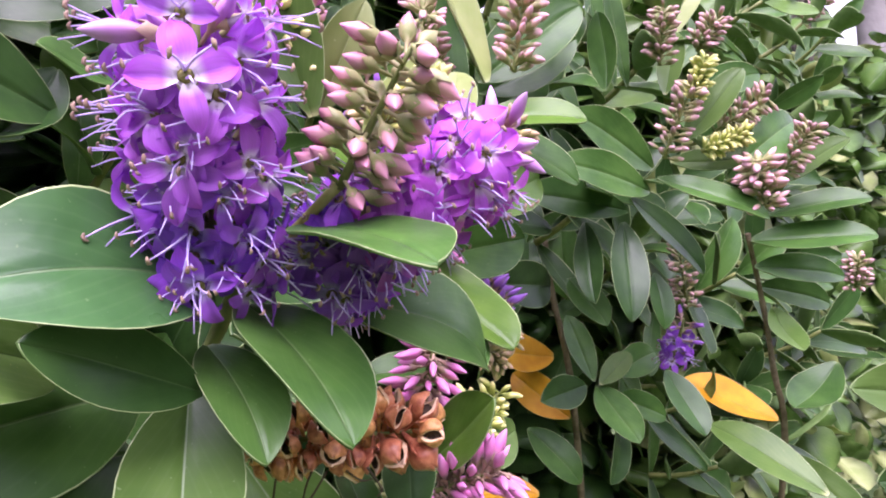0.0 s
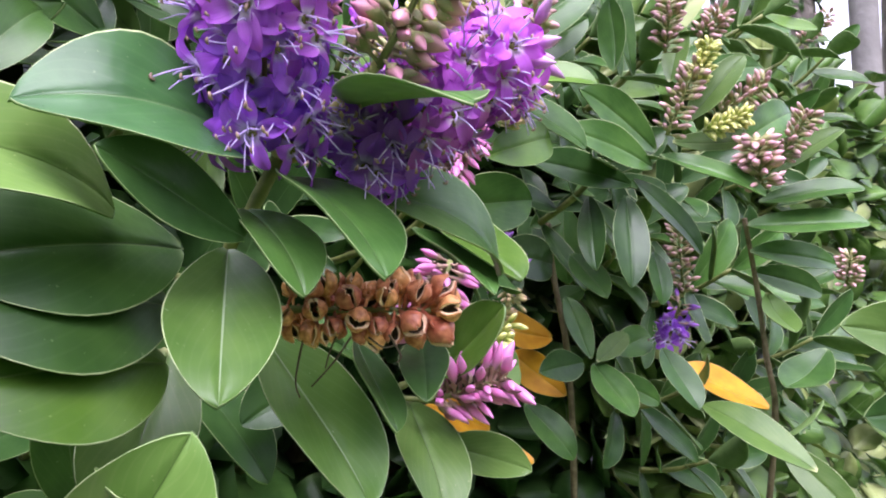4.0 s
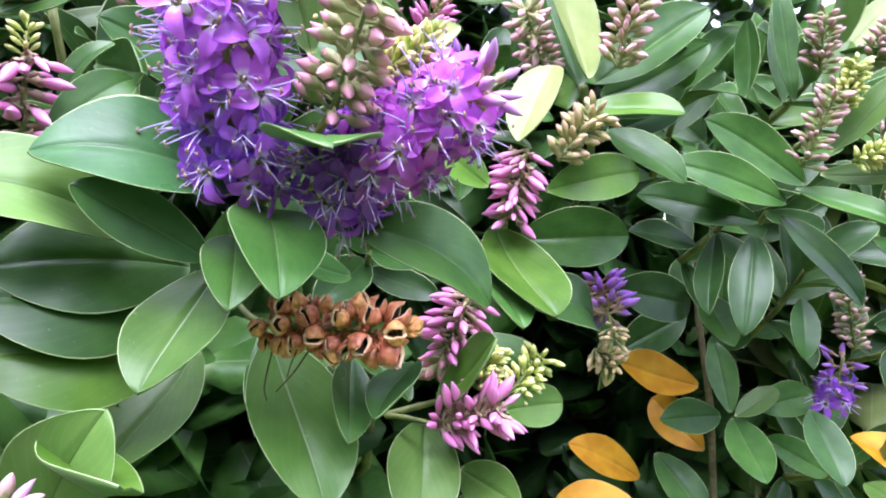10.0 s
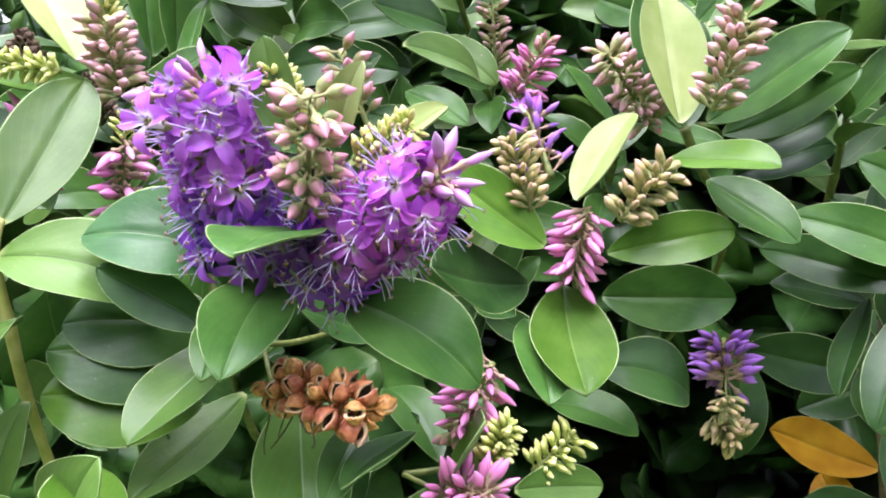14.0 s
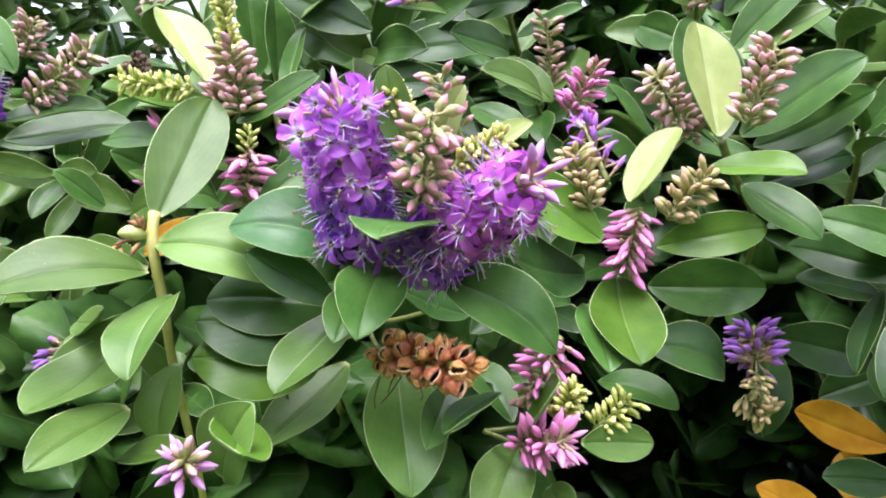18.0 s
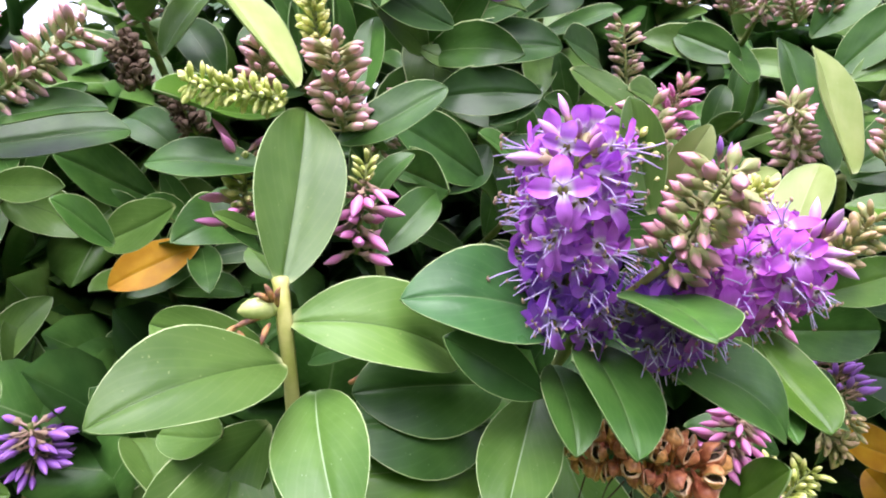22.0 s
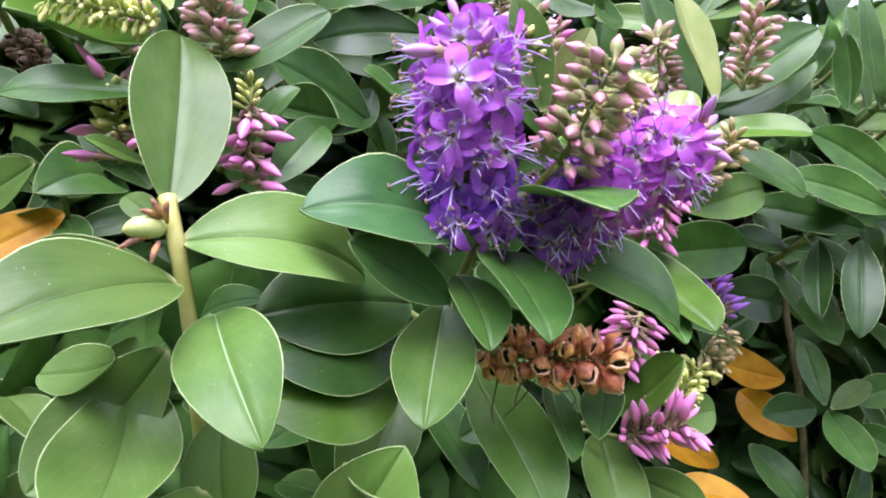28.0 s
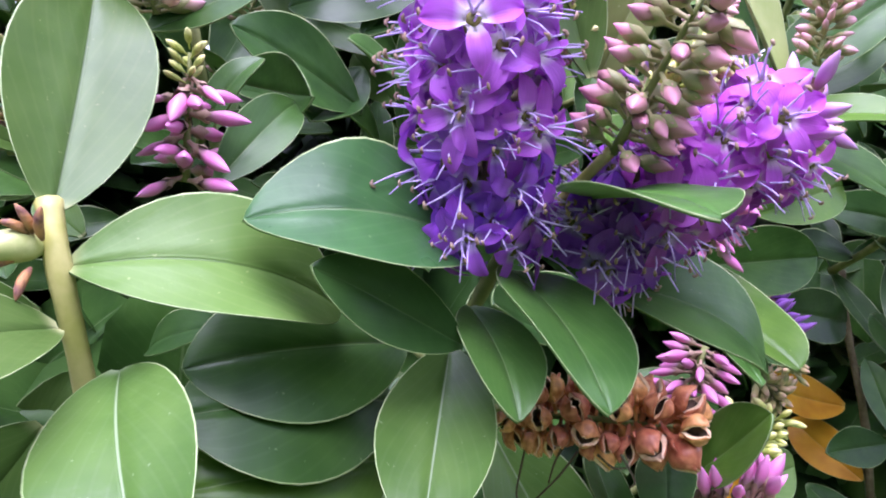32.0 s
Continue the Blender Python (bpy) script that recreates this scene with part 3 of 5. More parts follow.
shoot("c", (-0.0350, 0.2300, 0.9500), "central shoot with violet flower spikes, broad leaves and dry seed heads")
stem("stem", SHOOT["c"], [(-0.1750, 0.3400, 1.0500), (-0.1200, 0.2600, 1.0500), (-0.0840, 0.1980, 1.0500), (-0.0660, 0.1680, 1.0530)], 0.0012, 0.0012, STEM_GREEN)
stem("stem", SHOOT["c"], [(-0.0660, 0.1680, 1.0530), (-0.0575, 0.1590, 1.0610), (-0.0500, 0.1580, 1.0715), (-0.0430, 0.1590, 1.0830)], 0.0012, 0.0020, STEM_GREEN)
for top in ((-0.0460, 0.1478, 1.0870), (-0.0261, 0.1642, 1.0830), (-0.0185, 0.1528, 1.1000)):
    stem("flower_stalk", SHOOT["c"], [(-0.0440, 0.1588, 1.0800), Vector((-0.0440, 0.1588, 1.0820)).lerp(Vector(top), 0.5) + Vector((0, 0.002, -0.001)), top], 0.0014, 0.0012, STEM_PALE)
stem("flower_stalk", SHOOT["c"], [(-0.0660, 0.1680, 1.0530), (-0.0560, 0.1640, 1.0455), (-0.0477, 0.1600, 1.0435)], 0.0009, 0.0010, STEM_GREEN)
shoot("n", (-0.1300, 0.1300, 1.0000), "shoot with broad pale green leaves and a broken tip")
stem("stem", SHOOT["n"], [(-0.1500, 0.1500, 0.9000), (-0.1360, 0.1330, 0.9700), (-0.1230, 0.1180, 1.0120), (-0.1155, 0.1085, 1.0400), (-0.1110, 0.1030, 1.0620), (-0.1090, 0.0980, 1.0835), (-0.1126, 0.1001, 1.0964)], 0.0014, 0.0023, STEM_PALE)
shoot("r", (0.0000, 0.3000, 0.9700), "shoot with rose buds, a pale young leaf and dark glossy leaves")
stem("stem", SHOOT["r"], [(-0.0900, 0.4200, 1.0300), (-0.0350, 0.3400, 1.0480), (-0.0130, 0.2940, 1.0580), (-0.0060, 0.2720, 1.0740), (0.0000, 0.2620, 1.0900)], 0.0022, 0.0018, STEM_GREEN)
shoot("low", (0.0000, 0.2300, 0.9500), "low side shoot with rose and cream flower buds")
shoot("p", (0.0300, 0.3300, 1.0000), "upright shoot with a pale young leaf and two bud spikes")
stem("stem", SHOOT["p"], [(-0.0900, 0.5000, 1.0000), (-0.0200, 0.4400, 1.0650), (0.0150, 0.3700, 1.0980), (0.0240, 0.3200, 1.1200), (0.0244, 0.3059, 1.1329)], 0.0016, 0.0020, STEM_GREEN)
shoot("u", (-0.1400, 0.2000, 1.0000), "shoot with upright leaves and cream flower buds")
stem("stem", SHOOT["u"], [(-0.2500, 0.3200, 0.9500), (-0.1400, 0.2100, 1.0000), (-0.1350, 0.1800, 1.1000), (-0.1300, 0.1650, 1.1500)], 0.0019, 0.0014, STEM_GREEN)
shoot("t", (-0.2500, 0.1600, 1.0500), "flowering shoot at the top of the hedge with a violet spike")
stem("stem", SHOOT["t"], [(-0.3300, 0.0300, 1.0000), (-0.2978, 0.0369, 1.0587), (-0.2753, 0.0556, 1.1010), (-0.2596, 0.0705, 1.1290), (-0.2450, 0.0760, 1.1440), (-0.2363, 0.0637, 1.1505)], 0.0014, 0.0012, STEM_PALE)
shoot("q", (0.1200, 0.4200, 0.9000), "woody shoot with a whorl of leaves and a yellow leaf")
stem("stem", SHOOT["q"], [(0.0718, 0.4449, 0.7749), (0.0718, 0.4149, 0.8949), (0.0722, 0.4136, 0.9666), (0.0680, 0.4225, 1.0161), (0.0685, 0.4319, 1.0489)], 0.0022, 0.0016, STEM_BROWN)
stem("stem", SHOOT["q"], [(0.1893, 0.4199, 0.8011), (0.1893, 0.3899, 0.9211), (0.1852, 0.3889, 0.9613), (0.1811, 0.3880, 1.0015), (0.1699, 0.3766, 1.0454)], 0.0020, 0.0014, STEM_BROWN)
shoot("l", (-0.2000, 0.0700, 0.9500), "low leafy shoot with pink bud spikes")
stem("stem", SHOOT["l"], [(-0.2516, 0.0534, 0.9712), (-0.2456, 0.0570, 1.0064), (-0.2411, 0.0595, 1.0358), (-0.2345, 0.0604, 1.0646)], 0.0017, 0.0013, STEM_PALE)
shoot("far", (-0.1000, 0.3000, 0.9500), "inner shoot of the hedge with glossy leaves")
stem("stem", SHOOT["far"], [(-0.2100, 0.4300, 0.9000), (-0.1000, 0.3200, 0.9500), (-0.0900, 0.3000, 1.0500)], 0.0030, 0.0020, STEM_GREEN)

leaf(SHOOT["c"], "deep", (-0.0487, 0.1546, 1.0807), (-0.0794, 0.1135, 1.0922), (0.72, -0.38, 0.58), 0.0318, 0.0066)
leaf(SHOOT["c"], "green", (-0.0440, 0.1581, 1.0763), (-0.0179, 0.1245, 1.0556), (0.45, -0.19, 0.87), 0.0249, 0.0029)
leaf(SHOOT["c"], "green", (-0.0520, 0.1549, 1.0686), (-0.0346, 0.1289, 1.0520), (0.40, -0.29, 0.87), 0.0174, 0.0019)
leaf(SHOOT["c"], "light", (-0.0573, 0.1536, 1.0599), (-0.0500, 0.1136, 1.0350), (0.28, -0.47, 0.84), 0.0238, -0.0010)
leaf(SHOOT["c"], "light", (-0.0577, 0.1767, 1.0367), (-0.0270, 0.1573, 0.9937), (0.64, -0.42, 0.65), 0.0317, 0.0005)
leaf(SHOOT["c"], "fresh", (-0.0783, 0.1692, 1.0344), (-0.0782, 0.1263, 1.0087), (0.31, -0.49, 0.82), 0.0252, -0.0026)
leaf(SHOOT["c"], "dark", (-0.0491, 0.1403, 1.0626), (-0.0655, 0.1130, 1.0821), (0.89, -0.44, 0.13), 0.0159, -0.0013)
leaf(SHOOT["c"], "green", (-0.0680, 0.1550, 1.0600), (-0.0960, 0.1130, 1.0640), (0.62, -0.60, 0.50), 0.0320, 0.0040, -0.05)
leaf(SHOOT["c"], "green", (-0.0710, 0.1520, 1.0470), (-0.0940, 0.1080, 1.0560), (0.64, -0.58, 0.50), 0.0330, 0.0040, -0.05)
leaf(SHOOT["c"], "green", (-0.0270, 0.1709, 1.0705), (0.0124, 0.1915, 1.0465), (0.62, -0.45, 0.64), 0.0303, 0.0078)
leaf(SHOOT["c"], "pale", (-0.0225, 0.1665, 1.1170), (-0.0085, 0.1633, 1.1398), (0.30, -0.95, 0.06), 0.0118, 0.0010, 0.22)
leaf(SHOOT["c"], "pale", (-0.0126, 0.1632, 1.1100), (0.0086, 0.1813, 1.1281), (0.27, -0.82, 0.51), 0.0125, -0.0019, 0.50)
leaf(SHOOT["c"], "fresh", (-0.0211, 0.1481, 1.1139), (-0.0248, 0.1421, 1.1462), (0.60, -0.78, 0.03), 0.0135, -0.0012, 0.35)
leaf(SHOOT["c"], "bright", (-0.0720, 0.1490, 1.0340), (-0.0930, 0.1060, 1.0420), (0.66, -0.54, 0.52), 0.0320, 0.0040, -0.05)
leaf(SHOOT["c"], "green", (-0.0326, 0.1837, 1.0303), (-0.0200, 0.1586, 1.0123), (0.65, -0.20, 0.73), 0.0138, -0.0004)
leaf(SHOOT["c"], "dark", (-0.0139, 0.1916, 1.0276), (-0.0128, 0.1591, 1.0197), (-0.02, -0.24, 0.97), 0.0140, 0.0009)
leaf(SHOOT["n"], "fresh", (-0.1092, 0.0987, 1.0844), (-0.0739, 0.1372, 1.0723), (0.67, -0.42, 0.62), 0.0301, 0.0080)
leaf(SHOOT["n"], "fresh", (-0.1122, 0.1009, 1.0936), (-0.1285, 0.1330, 1.1519), (0.80, -0.48, 0.30), 0.0290, -0.0011)
leaf(SHOOT["n"], "fresh", (-0.1071, 0.0963, 1.0732), (-0.1139, 0.0432, 1.0694), (0.62, -0.13, 0.77), 0.0279, 0.0055)
leaf(SHOOT["n"], "light", (-0.1043, 0.1042, 1.0648), (-0.0705, 0.0720, 1.0425), (0.09, -0.50, 0.86), 0.0243, 0.0038)
leaf(SHOOT["n"], "fresh", (-0.1164, 0.1000, 1.0759), (-0.1525, 0.0864, 1.0826), (0.37, -0.92, 0.12), 0.0169, 0.0020)
leaf(SHOOT["n"], "fresh", (-0.1098, 0.0933, 1.0578), (-0.1266, 0.0633, 1.0308), (0.51, -0.71, 0.48), 0.0251, -0.0060)
leaf(SHOOT["n"], "fresh", (-0.1053, 0.1062, 1.0384), (-0.0993, 0.0957, 1.0099), (0.44, -0.81, 0.39), 0.0192, 0.0037)
leaf(SHOOT["n"], "fresh", (-0.1560, 0.1466, 1.0911), (-0.1781, 0.1526, 1.1043), (0.21, -0.71, 0.67), 0.0107, -0.0001)
leaf(SHOOT["n"], "fresh", (-0.1367, 0.0802, 1.0339), (-0.1724, 0.0962, 1.0458), (0.33, 0.03, 0.94), 0.0154, 0.0010)
leaf(SHOOT["n"], "fresh", (-0.1138, 0.0798, 1.0578), (-0.1400, 0.0795, 1.0547), (-0.07, -0.77, 0.64), 0.0141, -0.0032)
leaf(SHOOT["n"], "fresh", (-0.1212, 0.0942, 1.0512), (-0.0959, 0.0517, 1.0316), (0.31, -0.24, 0.92), 0.0290, -0.0060)
leaf(SHOOT["n"], "fresh", (-0.0953, 0.0837, 1.0264), (-0.0794, 0.0473, 1.0169), (0.56, 0.03, 0.83), 0.0191, -0.0000)
leaf(SHOOT["n"], "bright", (-0.0658, 0.0928, 1.0158), (-0.0982, 0.0807, 1.0099), (-0.00, -0.44, 0.90), 0.0150, -0.0008)
leaf(SHOOT["n"], "bright", (-0.0343, 0.0940, 1.0192), (-0.0725, 0.1179, 1.0237), (0.32, 0.35, 0.88), 0.0227, -0.0060)
leaf(SHOOT["r"], "bright", (-0.0087, 0.2661, 1.0713), (0.0235, 0.2315, 1.0404), (0.38, -0.39, 0.84), 0.0311, -0.0037)
leaf(SHOOT["r"], "green", (-0.0155, 0.2540, 1.0584), (0.0139, 0.2277, 1.0363), (0.47, -0.20, 0.86), 0.0219, 0.0004)
leaf(SHOOT["r"], "green", (-0.0054, 0.2906, 1.0649), (0.0421, 0.3126, 1.0651), (0.42, -0.90, 0.15), 0.0275, 0.0014)
leaf(SHOOT["r"], "bright", (0.0149, 0.2600, 1.0836), (0.0496, 0.2949, 1.0927), (0.66, -0.71, 0.24), 0.0195, 0.0011)
leaf(SHOOT["r"], "dark", (0.0003, 0.2735, 1.0399), (0.0261, 0.3083, 1.0272), (0.77, -0.39, 0.51), 0.0278, 0.0076)
leaf(SHOOT["r"], "green", (-0.0414, 0.3043, 1.0138), (0.0013, 0.3087, 1.0070), (0.18, -0.47, 0.86), 0.0222, 0.0038)
leaf(SHOOT["r"], "pale", (0.0062, 0.2530, 1.1028), (0.0165, 0.2756, 1.1382), (-0.11, -0.82, 0.56), 0.0217, -0.0001, 0.30)
leaf(SHOOT["r"], "bright", (-0.0049, 0.2508, 1.0863), (-0.0269, 0.2183, 1.1154), (0.89, -0.41, 0.22), 0.0257, -0.0022)
leaf(SHOOT["r"], "fresh", (0.0847, 0.3892, 0.9671), (0.1068, 0.4008, 0.9811), (-0.07, -0.71, 0.70), 0.0138, -0.0006)
leaf(SHOOT["r"], "green", (0.0952, 0.3946, 0.9710), (0.1267, 0.4160, 0.9759), (0.41, -0.73, 0.54), 0.0200, -0.0001)
leaf(SHOOT["r"], "green", (0.0832, 0.3939, 0.9656), (0.0963, 0.3592, 0.9445), (-0.00, -0.52, 0.85), 0.0217, -0.0009)
leaf(SHOOT["r"], "dark", (0.0775, 0.3940, 0.9667), (0.0491, 0.3697, 0.9693), (0.59, -0.63, 0.51), 0.0200, 0.0000)
leaf(SHOOT["r"], "green", (0.1005, 0.4158, 0.9502), (0.1334, 0.4237, 0.9300), (0.48, -0.72, 0.50), 0.0195, -0.0014)
leaf(SHOOT["r"], "dark", (0.1182, 0.3761, 0.9758), (0.1279, 0.3458, 0.9495), (0.17, -0.61, 0.77), 0.0193, -0.0002)
leaf(SHOOT["r"], "green", (0.0420, 0.4031, 0.9421), (0.0686, 0.3871, 0.9116), (0.20, -0.79, 0.58), 0.0211, 0.0006)
leaf(SHOOT["r"], "dark", (0.1165, 0.3748, 1.0311), (0.1157, 0.3587, 1.0039), (0.22, -0.84, 0.49), 0.0138, 0.0010)
leaf(SHOOT["r"], "green", (0.0712, 0.3824, 1.0326), (0.0843, 0.3549, 1.0116), (-0.04, -0.62, 0.79), 0.0179, -0.0000)
leaf(SHOOT["r"], "green", (0.2177, 0.3799, 0.9664), (0.1783, 0.3523, 0.9566), (0.03, -0.37, 0.93), 0.0252, -0.0058)
leaf(SHOOT["r"], "fresh", (0.1860, 0.3880, 1.0008), (0.1872, 0.3575, 0.9845), (0.06, -0.47, 0.88), 0.0178, -0.0038)
leaf(SHOOT["r"], "green", (0.0902, 0.4716, 1.1215), (0.0733, 0.4595, 1.1782), (0.86, -0.50, 0.15), 0.0287, -0.0000)
leaf(SHOOT["low"], "bright", (-0.0122, 0.2030, 1.0133), (0.0100, 0.1931, 1.0357), (-0.68, -0.60, 0.41), 0.0195, -0.0028)
leaf(SHOOT["low"], "green", (-0.0260, 0.2152, 1.0098), (-0.0622, 0.2237, 1.0322), (0.47, -0.22, 0.85), 0.0210, 0.0029)
leaf(SHOOT["low"], "fresh", (0.0085, 0.2124, 1.0089), (0.0230, 0.2452, 1.0049), (0.90, -0.37, 0.22), 0.0153, -0.0027)
leaf(SHOOT["low"], "fresh", (-0.0208, 0.2120, 1.0039), (-0.0096, 0.1776, 0.9792), (0.46, -0.41, 0.79), 0.0240, 0.0018)
leaf(SHOOT["low"], "fresh", (-0.0103, 0.2180, 0.9862), (0.0158, 0.1951, 0.9846), (-0.41, -0.52, 0.75), 0.0155, -0.0001)
leaf(SHOOT["p"], "bright", (0.0255, 0.2900, 1.1197), (0.0672, 0.2844, 1.1152), (0.00, -0.61, 0.79), 0.0197, 0.0001)
leaf(SHOOT["p"], "green", (0.0328, 0.3059, 1.1119), (0.0668, 0.3057, 1.0880), (0.42, -0.68, 0.60), 0.0221, 0.0008)
leaf(SHOOT["p"], "green", (0.0269, 0.3203, 1.1372), (0.0778, 0.3249, 1.1684), (-0.17, -0.90, 0.40), 0.0323, -0.0021)
leaf(SHOOT["p"], "green", (0.0281, 0.3335, 1.1332), (0.0787, 0.3389, 1.1554), (-0.10, -0.89, 0.45), 0.0268, -0.0060)
leaf(SHOOT["p"], "green", (0.0300, 0.3320, 1.1230), (0.0663, 0.3600, 1.1421), (0.15, -0.86, 0.48), 0.0250, -0.0020)
leaf(SHOOT["p"], "deep", (0.0300, 0.3400, 1.1160), (0.0620, 0.3720, 1.1325), (0.25, -0.84, 0.48), 0.0240, -0.0010)
leaf(SHOOT["p"], "pale", (0.0295, 0.2921, 1.1324), (0.0167, 0.3033, 1.1918), (0.85, -0.45, 0.27), 0.0308, -0.0020, 0.30)
leaf(SHOOT["p"], "green", (0.0213, 0.3140, 1.1345), (0.0010, 0.3300, 1.2050), (0.79, -0.50, 0.34), 0.0395, -0.0018)
leaf(SHOOT["u"], "green", (-0.1250, 0.1417, 1.1392), (-0.0943, 0.1627, 1.1609), (0.23, -0.84, 0.49), 0.0201, -0.0022)
leaf(SHOOT["u"], "green", (-0.1371, 0.1202, 1.1302), (-0.1731, 0.1021, 1.1340), (0.40, -0.65, 0.65), 0.0178, 0.0005)
leaf(SHOOT["u"], "bright", (-0.1481, 0.1433, 1.1524), (-0.1603, 0.0975, 1.1559), (0.67, -0.12, 0.73), 0.0224, -0.0047, 0.45)
leaf(SHOOT["u"], "pale", (-0.1337, 0.1327, 1.1575), (-0.1635, 0.1258, 1.1982), (0.81, 0.00, 0.59), 0.0250, -0.0004, 0.35)
leaf(SHOOT["u"], "green", (-0.1592, 0.1727, 1.1712), (-0.1663, 0.1709, 1.2253), (0.97, 0.20, 0.14), 0.0246, -0.0005)
leaf(SHOOT["u"], "green", (-0.1521, 0.1811, 1.1630), (-0.1568, 0.1823, 1.2182), (0.96, 0.28, 0.08), 0.0240, -0.0000)
leaf(SHOOT["u"], "green", (-0.1385, 0.1757, 1.1605), (-0.1423, 0.1879, 1.1983), (0.07, -0.95, 0.31), 0.0162, -0.0004)
leaf(SHOOT["u"], "green", (-0.1113, 0.1445, 1.1010), (-0.1031, 0.1726, 1.1250), (0.75, -0.54, 0.38), 0.0146, 0.0030)
leaf(SHOOT["u"], "green", (-0.1320, 0.1685, 1.1174), (-0.1168, 0.1764, 1.1395), (-0.03, -0.93, 0.36), 0.0126, 0.0028)
leaf(SHOOT["u"], "green", (-0.1362, 0.1879, 1.1363), (-0.0985, 0.1674, 1.1238), (-0.46, -0.89, 0.07), 0.0219, -0.0042)
leaf(SHOOT["u"], "green", (-0.1397, 0.1243, 1.1014), (-0.1690, 0.1287, 1.1265), (0.45, -0.63, 0.63), 0.0151, 0.0009)
leaf(SHOOT["u"], "fresh", (-0.1352, 0.1176, 1.1089), (-0.1386, 0.1007, 1.1156), (0.95, -0.08, 0.29), 0.0057, -0.0002)
leaf(SHOOT["t"], "green", (-0.2404, 0.0750, 1.1456), (-0.2143, 0.1179, 1.1587), (0.36, -0.47, 0.81), 0.0256, 0.0003)
leaf(SHOOT["t"], "green", (-0.2526, 0.0819, 1.1396), (-0.2249, 0.1357, 1.1537), (0.54, -0.46, 0.70), 0.0308, -0.0013)
leaf(SHOOT["t"], "green", (-0.2318, 0.0715, 1.1462), (-0.2354, 0.0370, 1.1212), (0.68, -0.48, 0.56), 0.0208, 0.0034)
leaf(SHOOT["t"], "green", (-0.2207, 0.0789, 1.1669), (-0.2422, 0.0652, 1.1992), (0.83, -0.39, 0.39), 0.0197, 0.0032)
leaf(SHOOT["q"], "yellow", (0.1962, 0.4095, 0.9243), (0.1456, 0.4274, 0.9528), (0.30, -0.48, 0.83), 0.0307, -0.0017)
leaf(SHOOT["q"], "green", (0.1120, 0.3450, 1.0833), (0.1592, 0.3258, 1.0615), (0.15, -0.56, 0.82), 0.0190, 0.0005)
leaf(SHOOT["q"], "green", (0.1208, 0.4081, 1.1329), (0.1172, 0.4164, 1.2046), (0.34, -0.93, 0.13), 0.0135, -0.0009)
leaf(SHOOT["q"], "green", (0.1356, 0.4647, 1.1398), (0.1240, 0.4772, 1.2126), (0.51, -0.83, 0.22), 0.0249, -0.0060)
leaf(SHOOT["q"], "pale", (0.1408, 0.4353, 1.1510), (0.1842, 0.4449, 1.1966), (-0.27, -0.86, 0.43), 0.0201, 0.0024)
leaf(SHOOT["q"], "fresh", (0.1323, 0.3798, 1.1249), (0.1448, 0.3904, 1.1598), (-0.40, -0.83, 0.40), 0.0146, -0.0013)
leaf(SHOOT["q"], "green", (0.1207, 0.3729, 1.0873), (0.0774, 0.3503, 1.1215), (0.51, -0.85, 0.09), 0.0243, 0.0006)
leaf(SHOOT["q"], "fresh", (0.1244, 0.3589, 1.0906), (0.1682, 0.3452, 1.0893), (-0.20, -0.69, 0.69), 0.0169, -0.0028)
leaf(SHOOT["q"], "fresh", (0.1276, 0.3463, 1.0987), (0.1599, 0.3467, 1.1327), (-0.45, -0.78, 0.44), 0.0169, -0.0009)
leaf(SHOOT["q"], "green", (0.1377, 0.3641, 1.1243), (0.1861, 0.3800, 1.1319), (0.23, -0.89, 0.40), 0.0186, -0.0001)
leaf(SHOOT["q"], "green", (0.1564, 0.3447, 1.0878), (0.2010, 0.3758, 1.1051), (0.39, -0.81, 0.45), 0.0226, 0.0009)
leaf(SHOOT["q"], "fresh", (0.1841, 0.3781, 1.0693), (0.2183, 0.3605, 1.0921), (-0.64, -0.50, 0.58), 0.0157, -0.0000)
leaf(SHOOT["q"], "green", (0.1793, 0.3794, 1.0544), (0.2311, 0.3633, 1.0608), (-0.25, -0.48, 0.84), 0.0196, 0.0003)
leaf(SHOOT["q"], "green", (0.1703, 0.3764, 1.0417), (0.2289, 0.3556, 1.0419), (-0.19, -0.52, 0.83), 0.0225, -0.0010)
leaf(SHOOT["q"], "green", (0.1724, 0.3774, 1.0265), (0.2243, 0.3775, 1.0163), (0.13, -0.76, 0.63), 0.0192, 0.0018)
leaf(SHOOT["q"], "green", (0.1786, 0.3881, 1.0139), (0.2255, 0.3945, 0.9973), (0.26, -0.88, 0.40), 0.0187, 0.0011)
leaf(SHOOT["q"], "dark", (0.1081, 0.3800, 1.0727), (0.1433, 0.3679, 1.0293), (0.42, -0.72, 0.55), 0.0203, 0.0016)
leaf(SHOOT["q"], "dark", (0.0952, 0.3482, 1.0638), (0.0877, 0.3174, 1.0214), (0.06, -0.81, 0.58), 0.0186, 0.0004)
leaf(SHOOT["q"], "dark", (0.0781, 0.3577, 1.0649), (0.0722, 0.3290, 1.0296), (-0.45, -0.65, 0.61), 0.0151, 0.0002)
leaf(SHOOT["q"], "dark", (0.0970, 0.3429, 1.0695), (0.0447, 0.3312, 1.0866), (0.32, -0.85, 0.41), 0.0207, -0.0004)
leaf(SHOOT["q"], "green", (0.1088, 0.3448, 1.0763), (0.0604, 0.3201, 1.0981), (0.54, -0.79, 0.29), 0.0210, 0.0032)
leaf(SHOOT["q"], "dark", (0.0272, 0.3587, 1.0389), (0.0669, 0.4005, 1.0257), (0.74, -0.66, 0.15), 0.0269, -0.0004)
